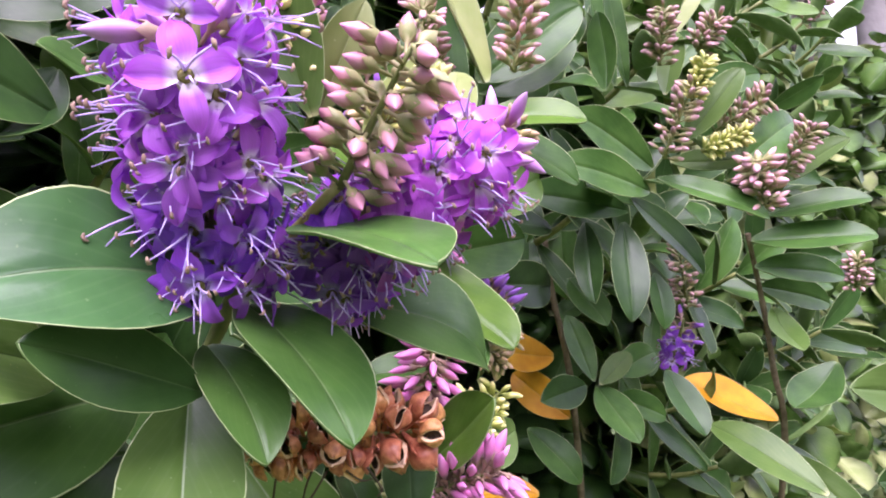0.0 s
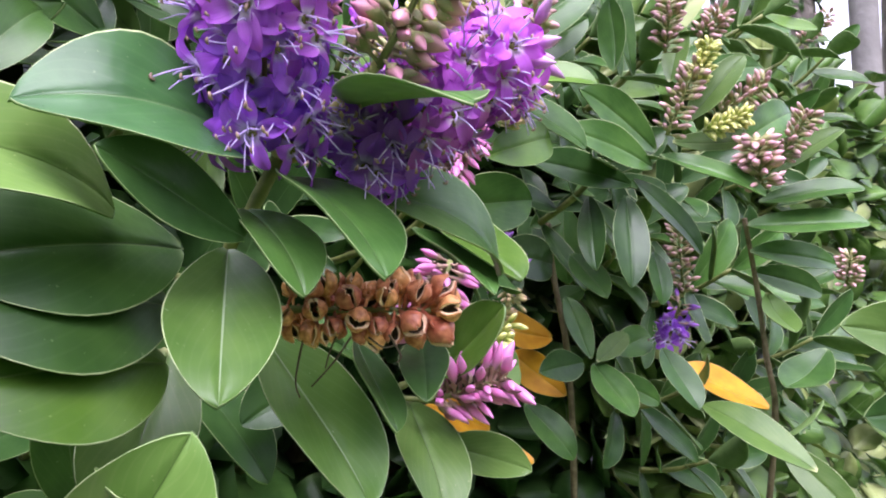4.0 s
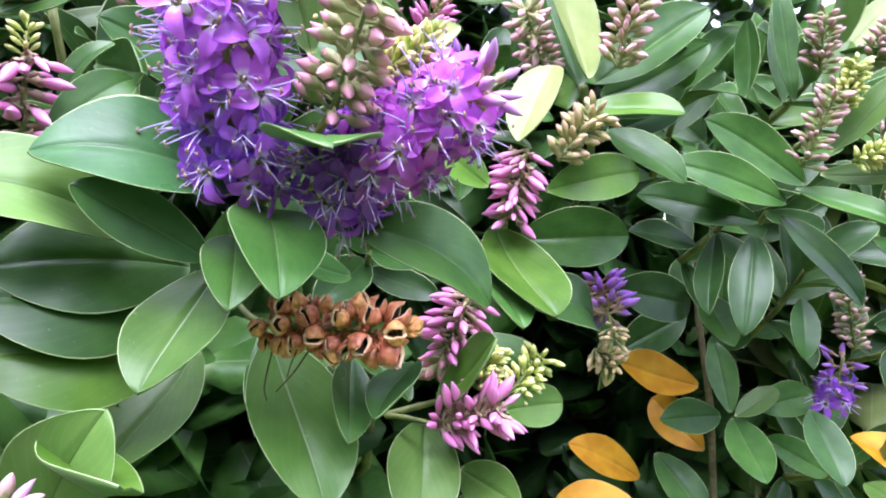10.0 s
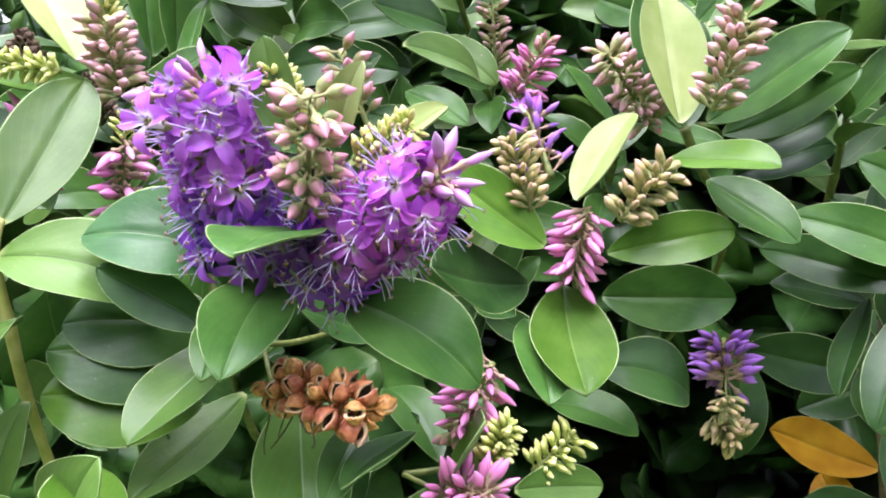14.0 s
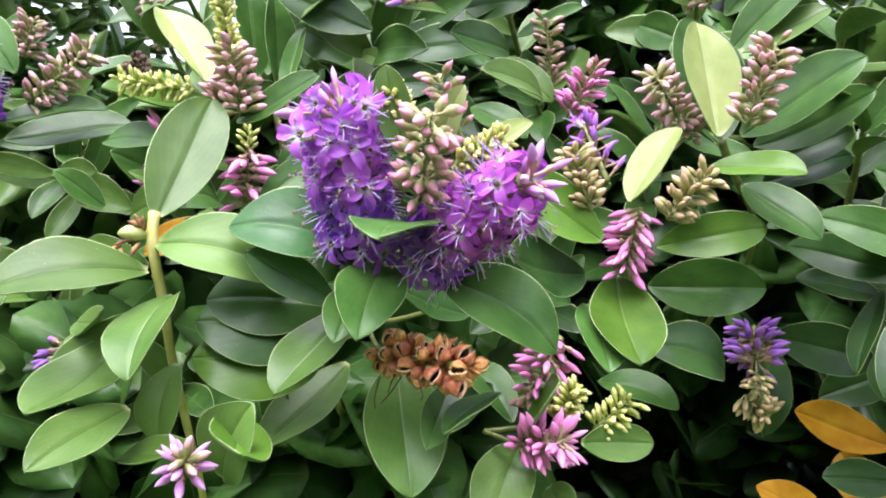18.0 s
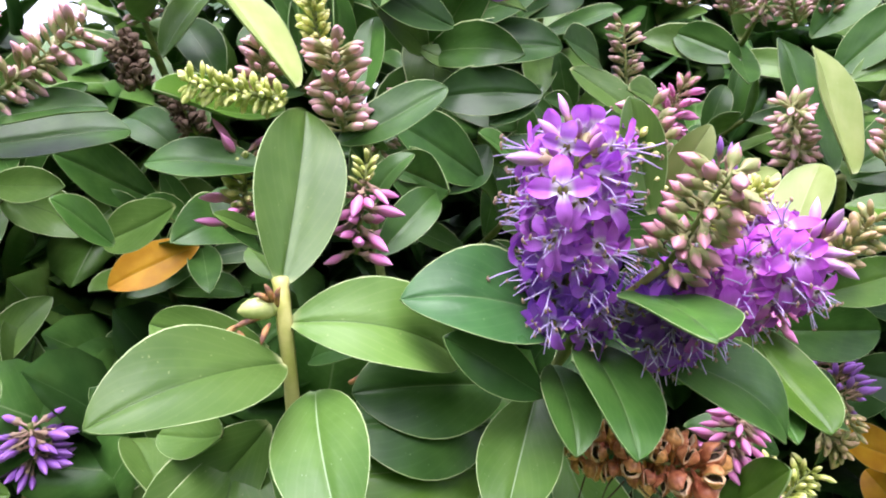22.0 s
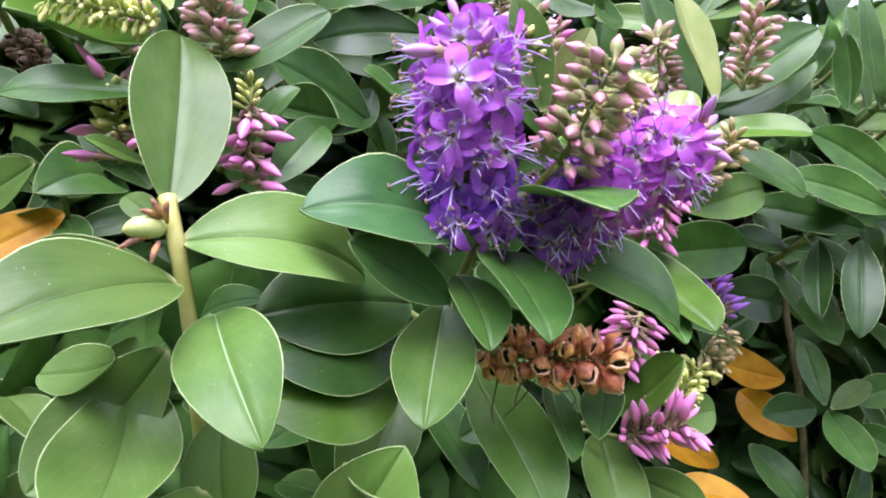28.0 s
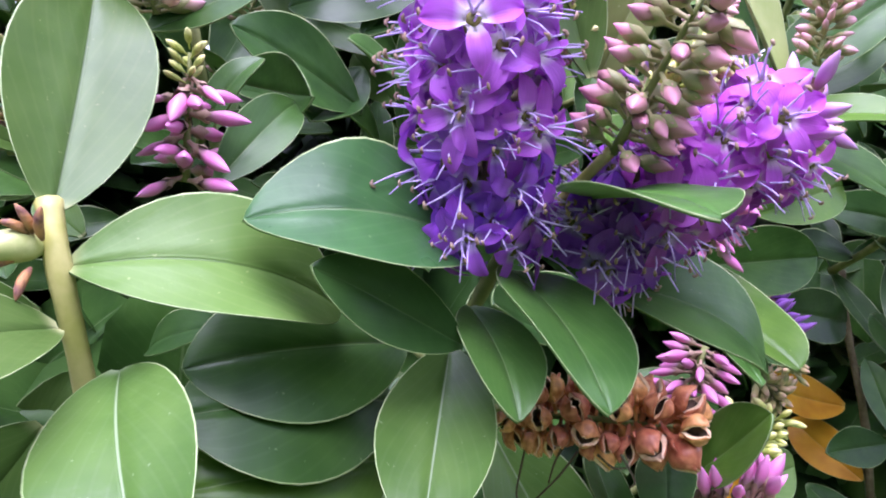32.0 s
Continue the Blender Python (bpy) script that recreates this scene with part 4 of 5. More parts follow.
leaf(SHOOT["q"], "green", (0.0824, 0.3940, 0.9679), (0.0767, 0.4229, 1.0038), (0.20, -0.75, 0.63), 0.0169, -0.0016)
leaf(SHOOT["q"], "fresh", (0.1781, 0.2313, 1.0004), (0.1274, 0.2118, 1.0167), (0.43, -0.85, 0.30), 0.0232, 0.0023)
leaf(SHOOT["q"], "dark", (0.1746, 0.2217, 0.9817), (0.1318, 0.2093, 0.9867), (0.30, -0.93, 0.24), 0.0205, -0.0009)
leaf(SHOOT["q"], "fresh", (0.1807, 0.3305, 0.9153), (0.1409, 0.3777, 0.9430), (-0.04, -0.53, 0.85), 0.0237, 0.0018)
leaf(SHOOT["q"], "fresh", (0.2046, 0.4162, 0.8986), (0.2308, 0.3748, 0.8639), (-0.30, -0.72, 0.63), 0.0218, 0.0004)
leaf(SHOOT["q"], "yellow", (0.0667, 0.4324, 0.9752), (0.0259, 0.4043, 0.9944), (0.64, -0.60, 0.48), 0.0271, -0.0044)
leaf(SHOOT["q"], "yellow", (0.0676, 0.4040, 0.9434), (0.0382, 0.4322, 0.9677), (-0.29, -0.78, 0.55), 0.0232, -0.0000)
leaf(SHOOT["q"], "yellow", (0.0258, 0.4812, 0.9012), (-0.0177, 0.4647, 0.9283), (0.57, -0.63, 0.53), 0.0276, 0.0012)
leaf(SHOOT["q"], "yellow", (0.0392, 0.3530, 0.9247), (-0.0057, 0.3504, 0.9313), (0.16, -0.51, 0.85), 0.0225, 0.0024)
leaf(SHOOT["l"], "fresh", (-0.1807, 0.0419, 1.0614), (-0.1934, 0.0621, 1.0749), (0.77, 0.05, 0.64), 0.0120, -0.0003)
leaf(SHOOT["l"], "fresh", (-0.2008, 0.0460, 1.0406), (-0.2010, 0.0708, 1.0653), (0.61, -0.56, 0.57), 0.0161, -0.0001)
leaf(SHOOT["l"], "bright", (-0.2166, 0.0475, 1.0299), (-0.1914, 0.0677, 1.0321), (0.47, -0.65, 0.59), 0.0145, -0.0002)
leaf(SHOOT["l"], "fresh", (-0.1752, 0.0202, 1.0186), (-0.2067, 0.0478, 1.0166), (0.60, 0.71, 0.37), 0.0218, -0.0003)
leaf(SHOOT["l"], "fresh", (-0.2362, 0.0539, 1.0105), (-0.2036, 0.0596, 0.9943), (0.44, 0.04, 0.90), 0.0181, -0.0003)
leaf(SHOOT["l"], "fresh", (-0.2234, 0.0546, 1.0467), (-0.2121, 0.0305, 1.0511), (0.73, 0.44, 0.52), 0.0135, 0.0018)
leaf(SHOOT["l"], "fresh", (-0.2246, 0.0553, 1.0606), (-0.2420, 0.0373, 1.0606), (0.56, -0.55, 0.62), 0.0108, 0.0004)
leaf(SHOOT["l"], "pale", (-0.1935, 0.0476, 1.0840), (-0.2102, 0.0491, 1.0987), (0.66, -0.03, 0.75), 0.0099, 0.0002)
# many leaves of this inner shoot use the dark green that imitates shade
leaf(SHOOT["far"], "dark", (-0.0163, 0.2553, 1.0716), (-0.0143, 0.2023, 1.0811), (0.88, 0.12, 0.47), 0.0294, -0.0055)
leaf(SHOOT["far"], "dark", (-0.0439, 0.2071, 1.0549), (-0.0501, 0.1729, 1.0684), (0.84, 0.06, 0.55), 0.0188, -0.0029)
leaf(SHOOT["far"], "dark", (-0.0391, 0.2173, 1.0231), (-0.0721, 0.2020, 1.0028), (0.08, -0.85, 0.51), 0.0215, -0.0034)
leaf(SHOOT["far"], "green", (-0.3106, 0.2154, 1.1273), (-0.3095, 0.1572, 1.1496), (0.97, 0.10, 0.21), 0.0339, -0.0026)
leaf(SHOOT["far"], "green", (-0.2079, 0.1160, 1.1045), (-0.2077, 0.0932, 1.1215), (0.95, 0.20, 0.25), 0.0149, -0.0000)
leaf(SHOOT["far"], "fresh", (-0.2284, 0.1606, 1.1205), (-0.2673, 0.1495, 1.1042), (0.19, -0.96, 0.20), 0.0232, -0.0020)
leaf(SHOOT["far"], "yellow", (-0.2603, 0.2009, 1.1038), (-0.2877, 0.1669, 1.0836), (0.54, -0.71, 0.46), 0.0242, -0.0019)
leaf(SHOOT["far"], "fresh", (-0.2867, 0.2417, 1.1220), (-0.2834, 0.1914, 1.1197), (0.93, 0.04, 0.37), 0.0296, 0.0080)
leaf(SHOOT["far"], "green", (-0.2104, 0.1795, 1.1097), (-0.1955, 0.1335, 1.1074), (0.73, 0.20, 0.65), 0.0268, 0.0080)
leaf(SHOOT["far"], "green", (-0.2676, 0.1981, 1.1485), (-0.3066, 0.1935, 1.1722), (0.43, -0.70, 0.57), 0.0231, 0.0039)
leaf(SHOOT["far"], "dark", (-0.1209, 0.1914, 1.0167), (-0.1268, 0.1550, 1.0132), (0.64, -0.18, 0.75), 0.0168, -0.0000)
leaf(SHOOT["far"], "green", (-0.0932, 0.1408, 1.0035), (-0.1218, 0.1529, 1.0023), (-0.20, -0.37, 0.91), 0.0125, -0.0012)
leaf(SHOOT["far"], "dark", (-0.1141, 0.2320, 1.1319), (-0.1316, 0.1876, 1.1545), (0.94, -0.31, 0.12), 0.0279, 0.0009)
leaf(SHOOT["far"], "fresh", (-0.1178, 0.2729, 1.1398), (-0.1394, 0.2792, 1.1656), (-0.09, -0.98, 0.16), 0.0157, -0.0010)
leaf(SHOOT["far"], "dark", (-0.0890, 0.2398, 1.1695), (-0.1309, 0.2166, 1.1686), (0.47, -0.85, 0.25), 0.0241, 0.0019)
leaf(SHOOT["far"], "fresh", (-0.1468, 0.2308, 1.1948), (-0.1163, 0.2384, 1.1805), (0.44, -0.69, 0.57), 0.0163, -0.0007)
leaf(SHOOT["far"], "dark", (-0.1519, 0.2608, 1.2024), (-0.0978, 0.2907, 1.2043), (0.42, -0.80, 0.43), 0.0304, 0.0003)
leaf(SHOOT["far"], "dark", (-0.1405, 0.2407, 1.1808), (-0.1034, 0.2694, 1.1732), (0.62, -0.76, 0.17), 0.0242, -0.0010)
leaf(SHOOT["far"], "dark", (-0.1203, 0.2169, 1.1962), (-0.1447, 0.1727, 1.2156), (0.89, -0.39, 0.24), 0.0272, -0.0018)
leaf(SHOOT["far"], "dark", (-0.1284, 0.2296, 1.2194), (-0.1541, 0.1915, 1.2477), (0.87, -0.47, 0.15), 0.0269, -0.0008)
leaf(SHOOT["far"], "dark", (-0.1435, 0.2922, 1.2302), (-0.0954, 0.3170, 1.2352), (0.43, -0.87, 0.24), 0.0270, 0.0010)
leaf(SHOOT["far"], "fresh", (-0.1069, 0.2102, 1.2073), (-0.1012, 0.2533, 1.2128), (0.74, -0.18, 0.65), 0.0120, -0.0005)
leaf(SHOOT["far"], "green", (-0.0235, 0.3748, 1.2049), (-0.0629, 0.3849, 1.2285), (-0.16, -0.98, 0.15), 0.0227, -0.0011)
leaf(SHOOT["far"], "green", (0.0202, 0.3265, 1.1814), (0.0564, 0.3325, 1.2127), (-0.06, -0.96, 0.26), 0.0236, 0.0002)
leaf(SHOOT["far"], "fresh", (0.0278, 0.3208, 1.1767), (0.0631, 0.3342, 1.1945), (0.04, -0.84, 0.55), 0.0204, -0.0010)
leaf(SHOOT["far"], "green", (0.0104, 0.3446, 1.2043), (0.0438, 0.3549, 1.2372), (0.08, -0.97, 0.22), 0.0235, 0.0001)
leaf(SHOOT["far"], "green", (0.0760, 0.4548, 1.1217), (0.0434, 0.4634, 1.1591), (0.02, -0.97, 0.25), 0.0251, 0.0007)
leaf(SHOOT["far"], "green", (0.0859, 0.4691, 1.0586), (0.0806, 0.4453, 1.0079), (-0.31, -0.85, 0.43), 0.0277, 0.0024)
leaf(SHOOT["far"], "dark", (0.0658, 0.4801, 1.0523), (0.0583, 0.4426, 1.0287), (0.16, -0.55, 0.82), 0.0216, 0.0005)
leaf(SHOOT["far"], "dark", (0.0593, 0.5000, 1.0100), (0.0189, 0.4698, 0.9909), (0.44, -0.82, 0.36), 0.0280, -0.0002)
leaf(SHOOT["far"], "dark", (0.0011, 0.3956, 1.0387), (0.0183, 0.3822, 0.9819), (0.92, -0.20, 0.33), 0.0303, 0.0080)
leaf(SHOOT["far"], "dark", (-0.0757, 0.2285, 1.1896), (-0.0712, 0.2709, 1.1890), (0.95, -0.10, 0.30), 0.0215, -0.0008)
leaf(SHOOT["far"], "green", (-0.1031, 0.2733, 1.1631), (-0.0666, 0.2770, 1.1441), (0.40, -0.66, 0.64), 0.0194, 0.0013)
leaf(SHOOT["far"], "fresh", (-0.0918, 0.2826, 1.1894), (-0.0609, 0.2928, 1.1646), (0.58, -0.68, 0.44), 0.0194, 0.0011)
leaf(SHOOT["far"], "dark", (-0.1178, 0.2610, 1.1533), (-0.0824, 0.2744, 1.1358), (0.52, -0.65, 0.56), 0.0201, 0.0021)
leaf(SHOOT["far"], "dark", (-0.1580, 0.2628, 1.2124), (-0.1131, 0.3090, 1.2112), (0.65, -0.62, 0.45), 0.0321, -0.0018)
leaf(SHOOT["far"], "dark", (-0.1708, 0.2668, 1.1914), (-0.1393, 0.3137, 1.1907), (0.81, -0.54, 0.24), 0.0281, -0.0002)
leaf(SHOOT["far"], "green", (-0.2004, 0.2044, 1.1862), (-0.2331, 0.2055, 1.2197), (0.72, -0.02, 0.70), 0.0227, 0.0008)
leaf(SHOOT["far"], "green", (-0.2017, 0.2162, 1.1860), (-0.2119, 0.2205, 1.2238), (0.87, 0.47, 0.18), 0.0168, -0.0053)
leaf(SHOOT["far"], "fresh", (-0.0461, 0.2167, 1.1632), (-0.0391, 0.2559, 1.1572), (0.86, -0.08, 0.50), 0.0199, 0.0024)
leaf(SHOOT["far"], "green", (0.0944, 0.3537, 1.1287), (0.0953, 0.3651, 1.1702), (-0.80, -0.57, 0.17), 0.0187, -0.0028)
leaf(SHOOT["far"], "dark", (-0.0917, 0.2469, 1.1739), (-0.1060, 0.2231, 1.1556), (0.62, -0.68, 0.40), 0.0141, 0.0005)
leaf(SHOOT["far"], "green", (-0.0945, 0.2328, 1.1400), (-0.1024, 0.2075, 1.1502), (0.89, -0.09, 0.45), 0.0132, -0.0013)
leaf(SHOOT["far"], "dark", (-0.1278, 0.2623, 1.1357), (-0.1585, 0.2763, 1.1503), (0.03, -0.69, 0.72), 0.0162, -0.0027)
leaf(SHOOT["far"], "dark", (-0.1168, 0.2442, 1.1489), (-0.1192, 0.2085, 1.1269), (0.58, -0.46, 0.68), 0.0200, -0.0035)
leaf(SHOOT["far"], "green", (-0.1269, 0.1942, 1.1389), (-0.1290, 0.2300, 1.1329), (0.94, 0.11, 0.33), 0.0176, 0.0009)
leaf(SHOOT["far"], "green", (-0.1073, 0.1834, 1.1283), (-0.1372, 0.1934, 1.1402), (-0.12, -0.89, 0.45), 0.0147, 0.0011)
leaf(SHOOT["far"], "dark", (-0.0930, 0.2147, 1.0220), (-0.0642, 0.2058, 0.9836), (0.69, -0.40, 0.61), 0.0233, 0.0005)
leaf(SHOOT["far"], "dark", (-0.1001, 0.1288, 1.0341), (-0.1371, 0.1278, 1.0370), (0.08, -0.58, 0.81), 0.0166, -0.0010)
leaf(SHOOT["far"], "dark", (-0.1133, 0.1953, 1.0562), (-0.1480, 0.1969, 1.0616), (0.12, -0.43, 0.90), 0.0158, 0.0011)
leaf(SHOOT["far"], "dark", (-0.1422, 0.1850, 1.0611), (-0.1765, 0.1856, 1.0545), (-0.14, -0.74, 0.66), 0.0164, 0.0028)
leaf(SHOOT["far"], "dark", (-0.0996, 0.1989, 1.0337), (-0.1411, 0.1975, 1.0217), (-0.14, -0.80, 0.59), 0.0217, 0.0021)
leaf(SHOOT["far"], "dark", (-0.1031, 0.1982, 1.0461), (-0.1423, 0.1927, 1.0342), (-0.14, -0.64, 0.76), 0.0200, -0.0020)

# flower spikes
PRESET = {
    "open1": [("flower", "blue", 0.0, 0.4, 36, 0.0118, -0.2, 0.94), ("flower", "violet", 0.34, 0.96, 54, 0.0118, 0.1, 0.94), ("bud", "lilac", 0.80, 0.97, 7, 0.005, 0.6, 0.78)],
    "open2": [("flower", "blue", 0.0, 0.3, 34, 0.0118, -0.2, 0.92), ("flower", "magenta", 0.25, 0.92, 54, 0.0116, 0.12, 0.90), ("bud", "lilac", 0.84, 1.04, 9, 0.004, 0.7, 0.95)],
    "open3": [("flower", "blue", 0.0, 0.62, 44, 0.0125, -0.1, 0.95), ("bud", "purple", 0.55, 0.85, 26, 0.006, 0.35, 1.0), ("bud", "rose", 0.8, 1.0, 14, 0.003, 0.7, 0.8)],
    "pinkbud": [("bud", "pink", 0.0, 1.0, 46, 0.0050, 0.2, 0.84)],
    "tuft": [("bud", "lilac", 0.0, 0.7, 12, 0.0020, 0.25, 0.80), ("bud", "dusty", 0.6, 1.0, 6, 0.0015, 0.7, 0.66)],
    "rose": [("bud", "rose", 0.0, 0.98, 46, 0.0030, 0.45, 0.92)],
    "rosebead": [("bud", "rose", 0.0, 0.85, 22, 0.0028, -0.2, 1.02), ("bud", "cream", 0.75, 1.05, 12, 0.002, 0.6, 0.42)],
    "rosemix": [("bud", "rose", 0.0, 0.45, 10, 0.004, -0.1, 0.95), ("bud", "cream", 0.3, 0.95, 30, 0.0026, 0.2, 0.62), ("bud", "rose", 0.85, 1.05, 5, 0.004, 0.5, 0.95)],
    "rose2": [("bud", "rose", 0.0, 0.8, 40, 0.0038, 0.3, 0.85), ("bud", "pink", 0.8, 1.0, 8, 0.002, 0.8, 0.7)],
    "mixed": [("bud", "purple", 0.0, 0.8, 22, 0.005, 0.3, 0.8), ("flower", "violet", 0.85, 1.0, 2, 0.006, 0.6, 0.8)],
    "olive": [("bud", "olive", 0.0, 1.0, 50, 0.0032, 0.35, 0.76)],
    "mauve": [("bud", "mauve", 0.0, 1.0, 50, 0.0036, 0.35, 0.66)],
    "dusty": [("bud", "dusty", 0.0, 1.0, 60, 0.0036, 0.3, 0.8)],
    "blue": [("bud", "purple", 0.05, 0.7, 44, 0.0055, 0.0, 0.95), ("bud", "olive", 0.85, 1.15, 16, 0.003, 0.5, 0.6)],
    "open4": [("bud", "purple", 0.0, 0.5, 26, 0.006, 0.2, 1.0), ("bud", "rose", 0.5, 1.0, 24, 0.005, 0.5, 0.9)],
    "mauve2": [("bud", "dusty", 0.0, 1.0, 60, 0.0038, 0.28, 0.85)],
    "thin": [("bud", "pink", 0.25, 1.0, 18, 0.003, 0.5, 0.7)],
    "blue2": [("flower", "blue", 0.0, 0.6, 10, 0.006, 0.0, 0.8), ("bud", "purple", 0.2, 1.0, 16, 0.005, 0.3, 0.8)],
    "drybuds": [("capsule", "dry", 0.0, 1.0, 40, 0.0030, 0.35, 0.62)],
    "creambig": [("bud", "cream", 0.0, 1.0, 44, 0.003, 0.3, 0.55)],
    "cream": [("bud", "cream", 0.0, 1.0, 84, 0.0024, 0.4, 0.50)],
    "capsules": [("capsule", "", 0.0, 0.75, 36, 0.0040, 0.15, 0.74), ("capsule", "", 0.70, 1.0, 11, 0.0036, 0.5, 0.84)],
}
TALL_SPIKE = spike(SHOOT["c"], (-0.0460, 0.1478, 1.0856), (-0.0367, 0.1320, 1.1349), PRESET["open1"], "tall spike of open violet flowers with long stamens")
ROUND_SPIKE = spike(SHOOT["c"], (-0.0261, 0.1642, 1.0812), (0.0179, 0.1689, 1.1052), PRESET["open2"], "rounded spike of open magenta-purple flowers")
spike(SHOOT["c"], (-0.0185, 0.1528, 1.0993), (0.0009, 0.1399, 1.1248), PRESET["pinkbud"], "spike of closed pink-tipped buds")
spike(SHOOT["r"], (0.0087, 0.2583, 1.1003), (0.0002, 0.2598, 1.0738), PRESET["rose"], "hanging tuft of rose-pink buds")
spike(SHOOT["r"], (-0.0098, 0.2478, 1.0994), (-0.0173, 0.2463, 1.1262), PRESET["olive"], "spike of olive-brown buds")
spike(SHOOT["r"], (0.0204, 0.2596, 1.0950), (0.0351, 0.2662, 1.1128), PRESET["olive"], "spike of olive-brown buds")
spike(SHOOT["r"], (-0.0039, 0.2526, 1.1125), (-0.0270, 0.2695, 1.1431), PRESET["mixed"], "spike of purple buds with one open flower")
spike(SHOOT["far"], (-0.0683, 0.3014, 1.1727), (-0.0700, 0.2996, 1.2118), PRESET["mauve"], "spike of mauve buds")
spike(SHOOT["far"], (-0.0531, 0.2947, 1.1531), (-0.0413, 0.3043, 1.1807), PRESET["rose2"], "spike of rose-purple buds")
spike(SHOOT["p"], (0.0068, 0.3117, 1.1371), (0.0066, 0.2757, 1.1615), PRESET["dusty"], "spike of dusty pink buds")
spike(SHOOT["p"], (0.0409, 0.2926, 1.1359), (0.0509, 0.3006, 1.1715), PRESET["dusty"], "spike of dusty pink buds")
spike(SHOOT["u"], (-0.1171, 0.1419, 1.1020), (-0.1117, 0.1404, 1.1316), PRESET["rosebead"], "loose spike of rose-pink buds")
spike(SHOOT["u"], (-0.1485, 0.1224, 1.1101), (-0.1488, 0.1230, 1.1346), PRESET["rosemix"], "loose spike of purple and green buds")
spike(SHOOT["far"], (0.0208, 0.3545, 1.0436), (0.0295, 0.3337, 1.0193), PRESET["blue"], "small spike of dark violet flowers")
spike(SHOOT["low"], (-0.0121, 0.2008, 1.0058), (0.0113, 0.1971, 1.0125), PRESET["rose"], "tuft of rose-pink buds")
spike(SHOOT["low"], (-0.0029, 0.2164, 1.0477), (-0.0135, 0.2078, 1.0229), PRESET["rose2"], "loose spike of rose buds")
spike(SHOOT["low"], (-0.0006, 0.2095, 1.0157), (0.0052, 0.2142, 1.0277), PRESET["cream"], "tuft of cream-green buds")
spike(SHOOT["low"], (0.0050, 0.2273, 1.0100), (0.0160, 0.2363, 1.0222), PRESET["creambig"], "spike of cream-brown buds")
spike(SHOOT["t"], (-0.2363, 0.0637, 1.1505), (-0.2422, 0.0564, 1.1987), PRESET["open3"], "spike of deep violet flowers")
spike(SHOOT["t"], (-0.2387, 0.0897, 1.1567), (-0.2171, 0.1113, 1.1849), PRESET["dusty"], "spike of brown-mauve buds")
spike(SHOOT["c"], (-0.0477, 0.1600, 1.0435), (-0.0084, 0.1638, 1.0397), PRESET["capsules"], "dry brown seed head with open capsules")
spike(SHOOT["far"], (-0.0937, 0.2231, 1.2062), (-0.0935, 0.2167, 1.2417), PRESET["open4"], "spike of violet flowers at the top of the hedge")
spike(SHOOT["far"], (-0.0670, 0.2644, 1.2245), (-0.0646, 0.2607, 1.2446), PRESET["rose2"], "spike of rose-purple buds")
spike(SHOOT["far"], (-0.0437, 0.3171, 1.2203), (-0.0450, 0.3095, 1.2432), PRESET["mauve"], "spike of mauve buds")
spike(SHOOT["far"], (-0.0232, 0.3239, 1.2159), (-0.0201, 0.3208, 1.2399), PRESET["mauve"], "spike of mauve buds")
spike(SHOOT["p"], (0.0052, 0.3389, 1.2103), (-0.0006, 0.3266, 1.2365), PRESET["mauve"], "spike of mauve buds")
spike(SHOOT["p"], (0.0171, 0.3510, 1.2136), (0.0197, 0.3473, 1.2414), PRESET["mauve"], "spike of mauve buds")
spike(SHOOT["u"], (-0.1355, 0.1451, 1.1736), (-0.1349, 0.1393, 1.2019), PRESET["cream"], "upright spike of small cream-green buds")
spike(SHOOT["u"], (-0.1233, 0.1440, 1.1435), (-0.1230, 0.1379, 1.1720), PRESET["mauve2"], "spike of pinkish buds")
spike(SHOOT["u"], (-0.1331, 0.1265, 1.1523), (-0.1514, 0.1020, 1.1558), PRESET["cream"], "row of small cream buds in a folded leaf")
spike(SHOOT["c"], (-0.0249, 0.1553, 1.1205), (-0.0264, 0.1476, 1.1361), PRESET["cream"], "row of small cream-green buds")
spike(SHOOT["c"], (-0.0090, 0.1621, 1.1110), (0.0044, 0.1710, 1.1204), PRESET["cream"], "row of small cream-green buds")
spike(SHOOT["c"], (-0.0201, 0.1792, 1.1198), (-0.0288, 0.1727, 1.1486), PRESET["thin"], "slender spike of pink buds")
spike(SHOOT["q"], (0.1145, 0.3381, 1.0924), (0.1296, 0.3342, 1.1251), PRESET["mauve"], "spike of brown-mauve buds")
spike(SHOOT["q"], (0.1324, 0.3435, 1.1178), (0.1386, 0.3394, 1.1362), PRESET["cream"], "tip of small cream-green buds")
spike(SHOOT["q"], (0.1464, 0.3544, 1.1021), (0.1738, 0.3514, 1.1173), PRESET["mauve"], "spike of brown-mauve buds")
spike(SHOOT["q"], (0.1354, 0.3441, 1.0936), (0.1567, 0.3410, 1.0998), PRESET["cream"], "spike of cream-green buds")
spike(SHOOT["q"], (0.1613, 0.3359, 1.0621), (0.1561, 0.3312, 1.0868), PRESET["mauve2"], "spike of pinkish buds")
spike(SHOOT["q"], (0.1809, 0.3565, 1.0776), (0.1955, 0.3528, 1.0996), PRESET["mauve"], "spike of brown-mauve buds")
spike(SHOOT["q"], (0.1281, 0.3729, 1.1398), (0.1315, 0.3685, 1.1678), PRESET["mauve"], "spike of brown-mauve buds")
spike(SHOOT["q"], (0.1526, 0.3840, 1.1461), (0.1635, 0.3802, 1.1613), PRESET["mauve"], "spike of brown-mauve buds")
spike(SHOOT["q"], (0.1299, 0.3962, 0.9716), (0.1367, 0.3920, 0.9992), PRESET["blue2"], "small spike of violet flowers")
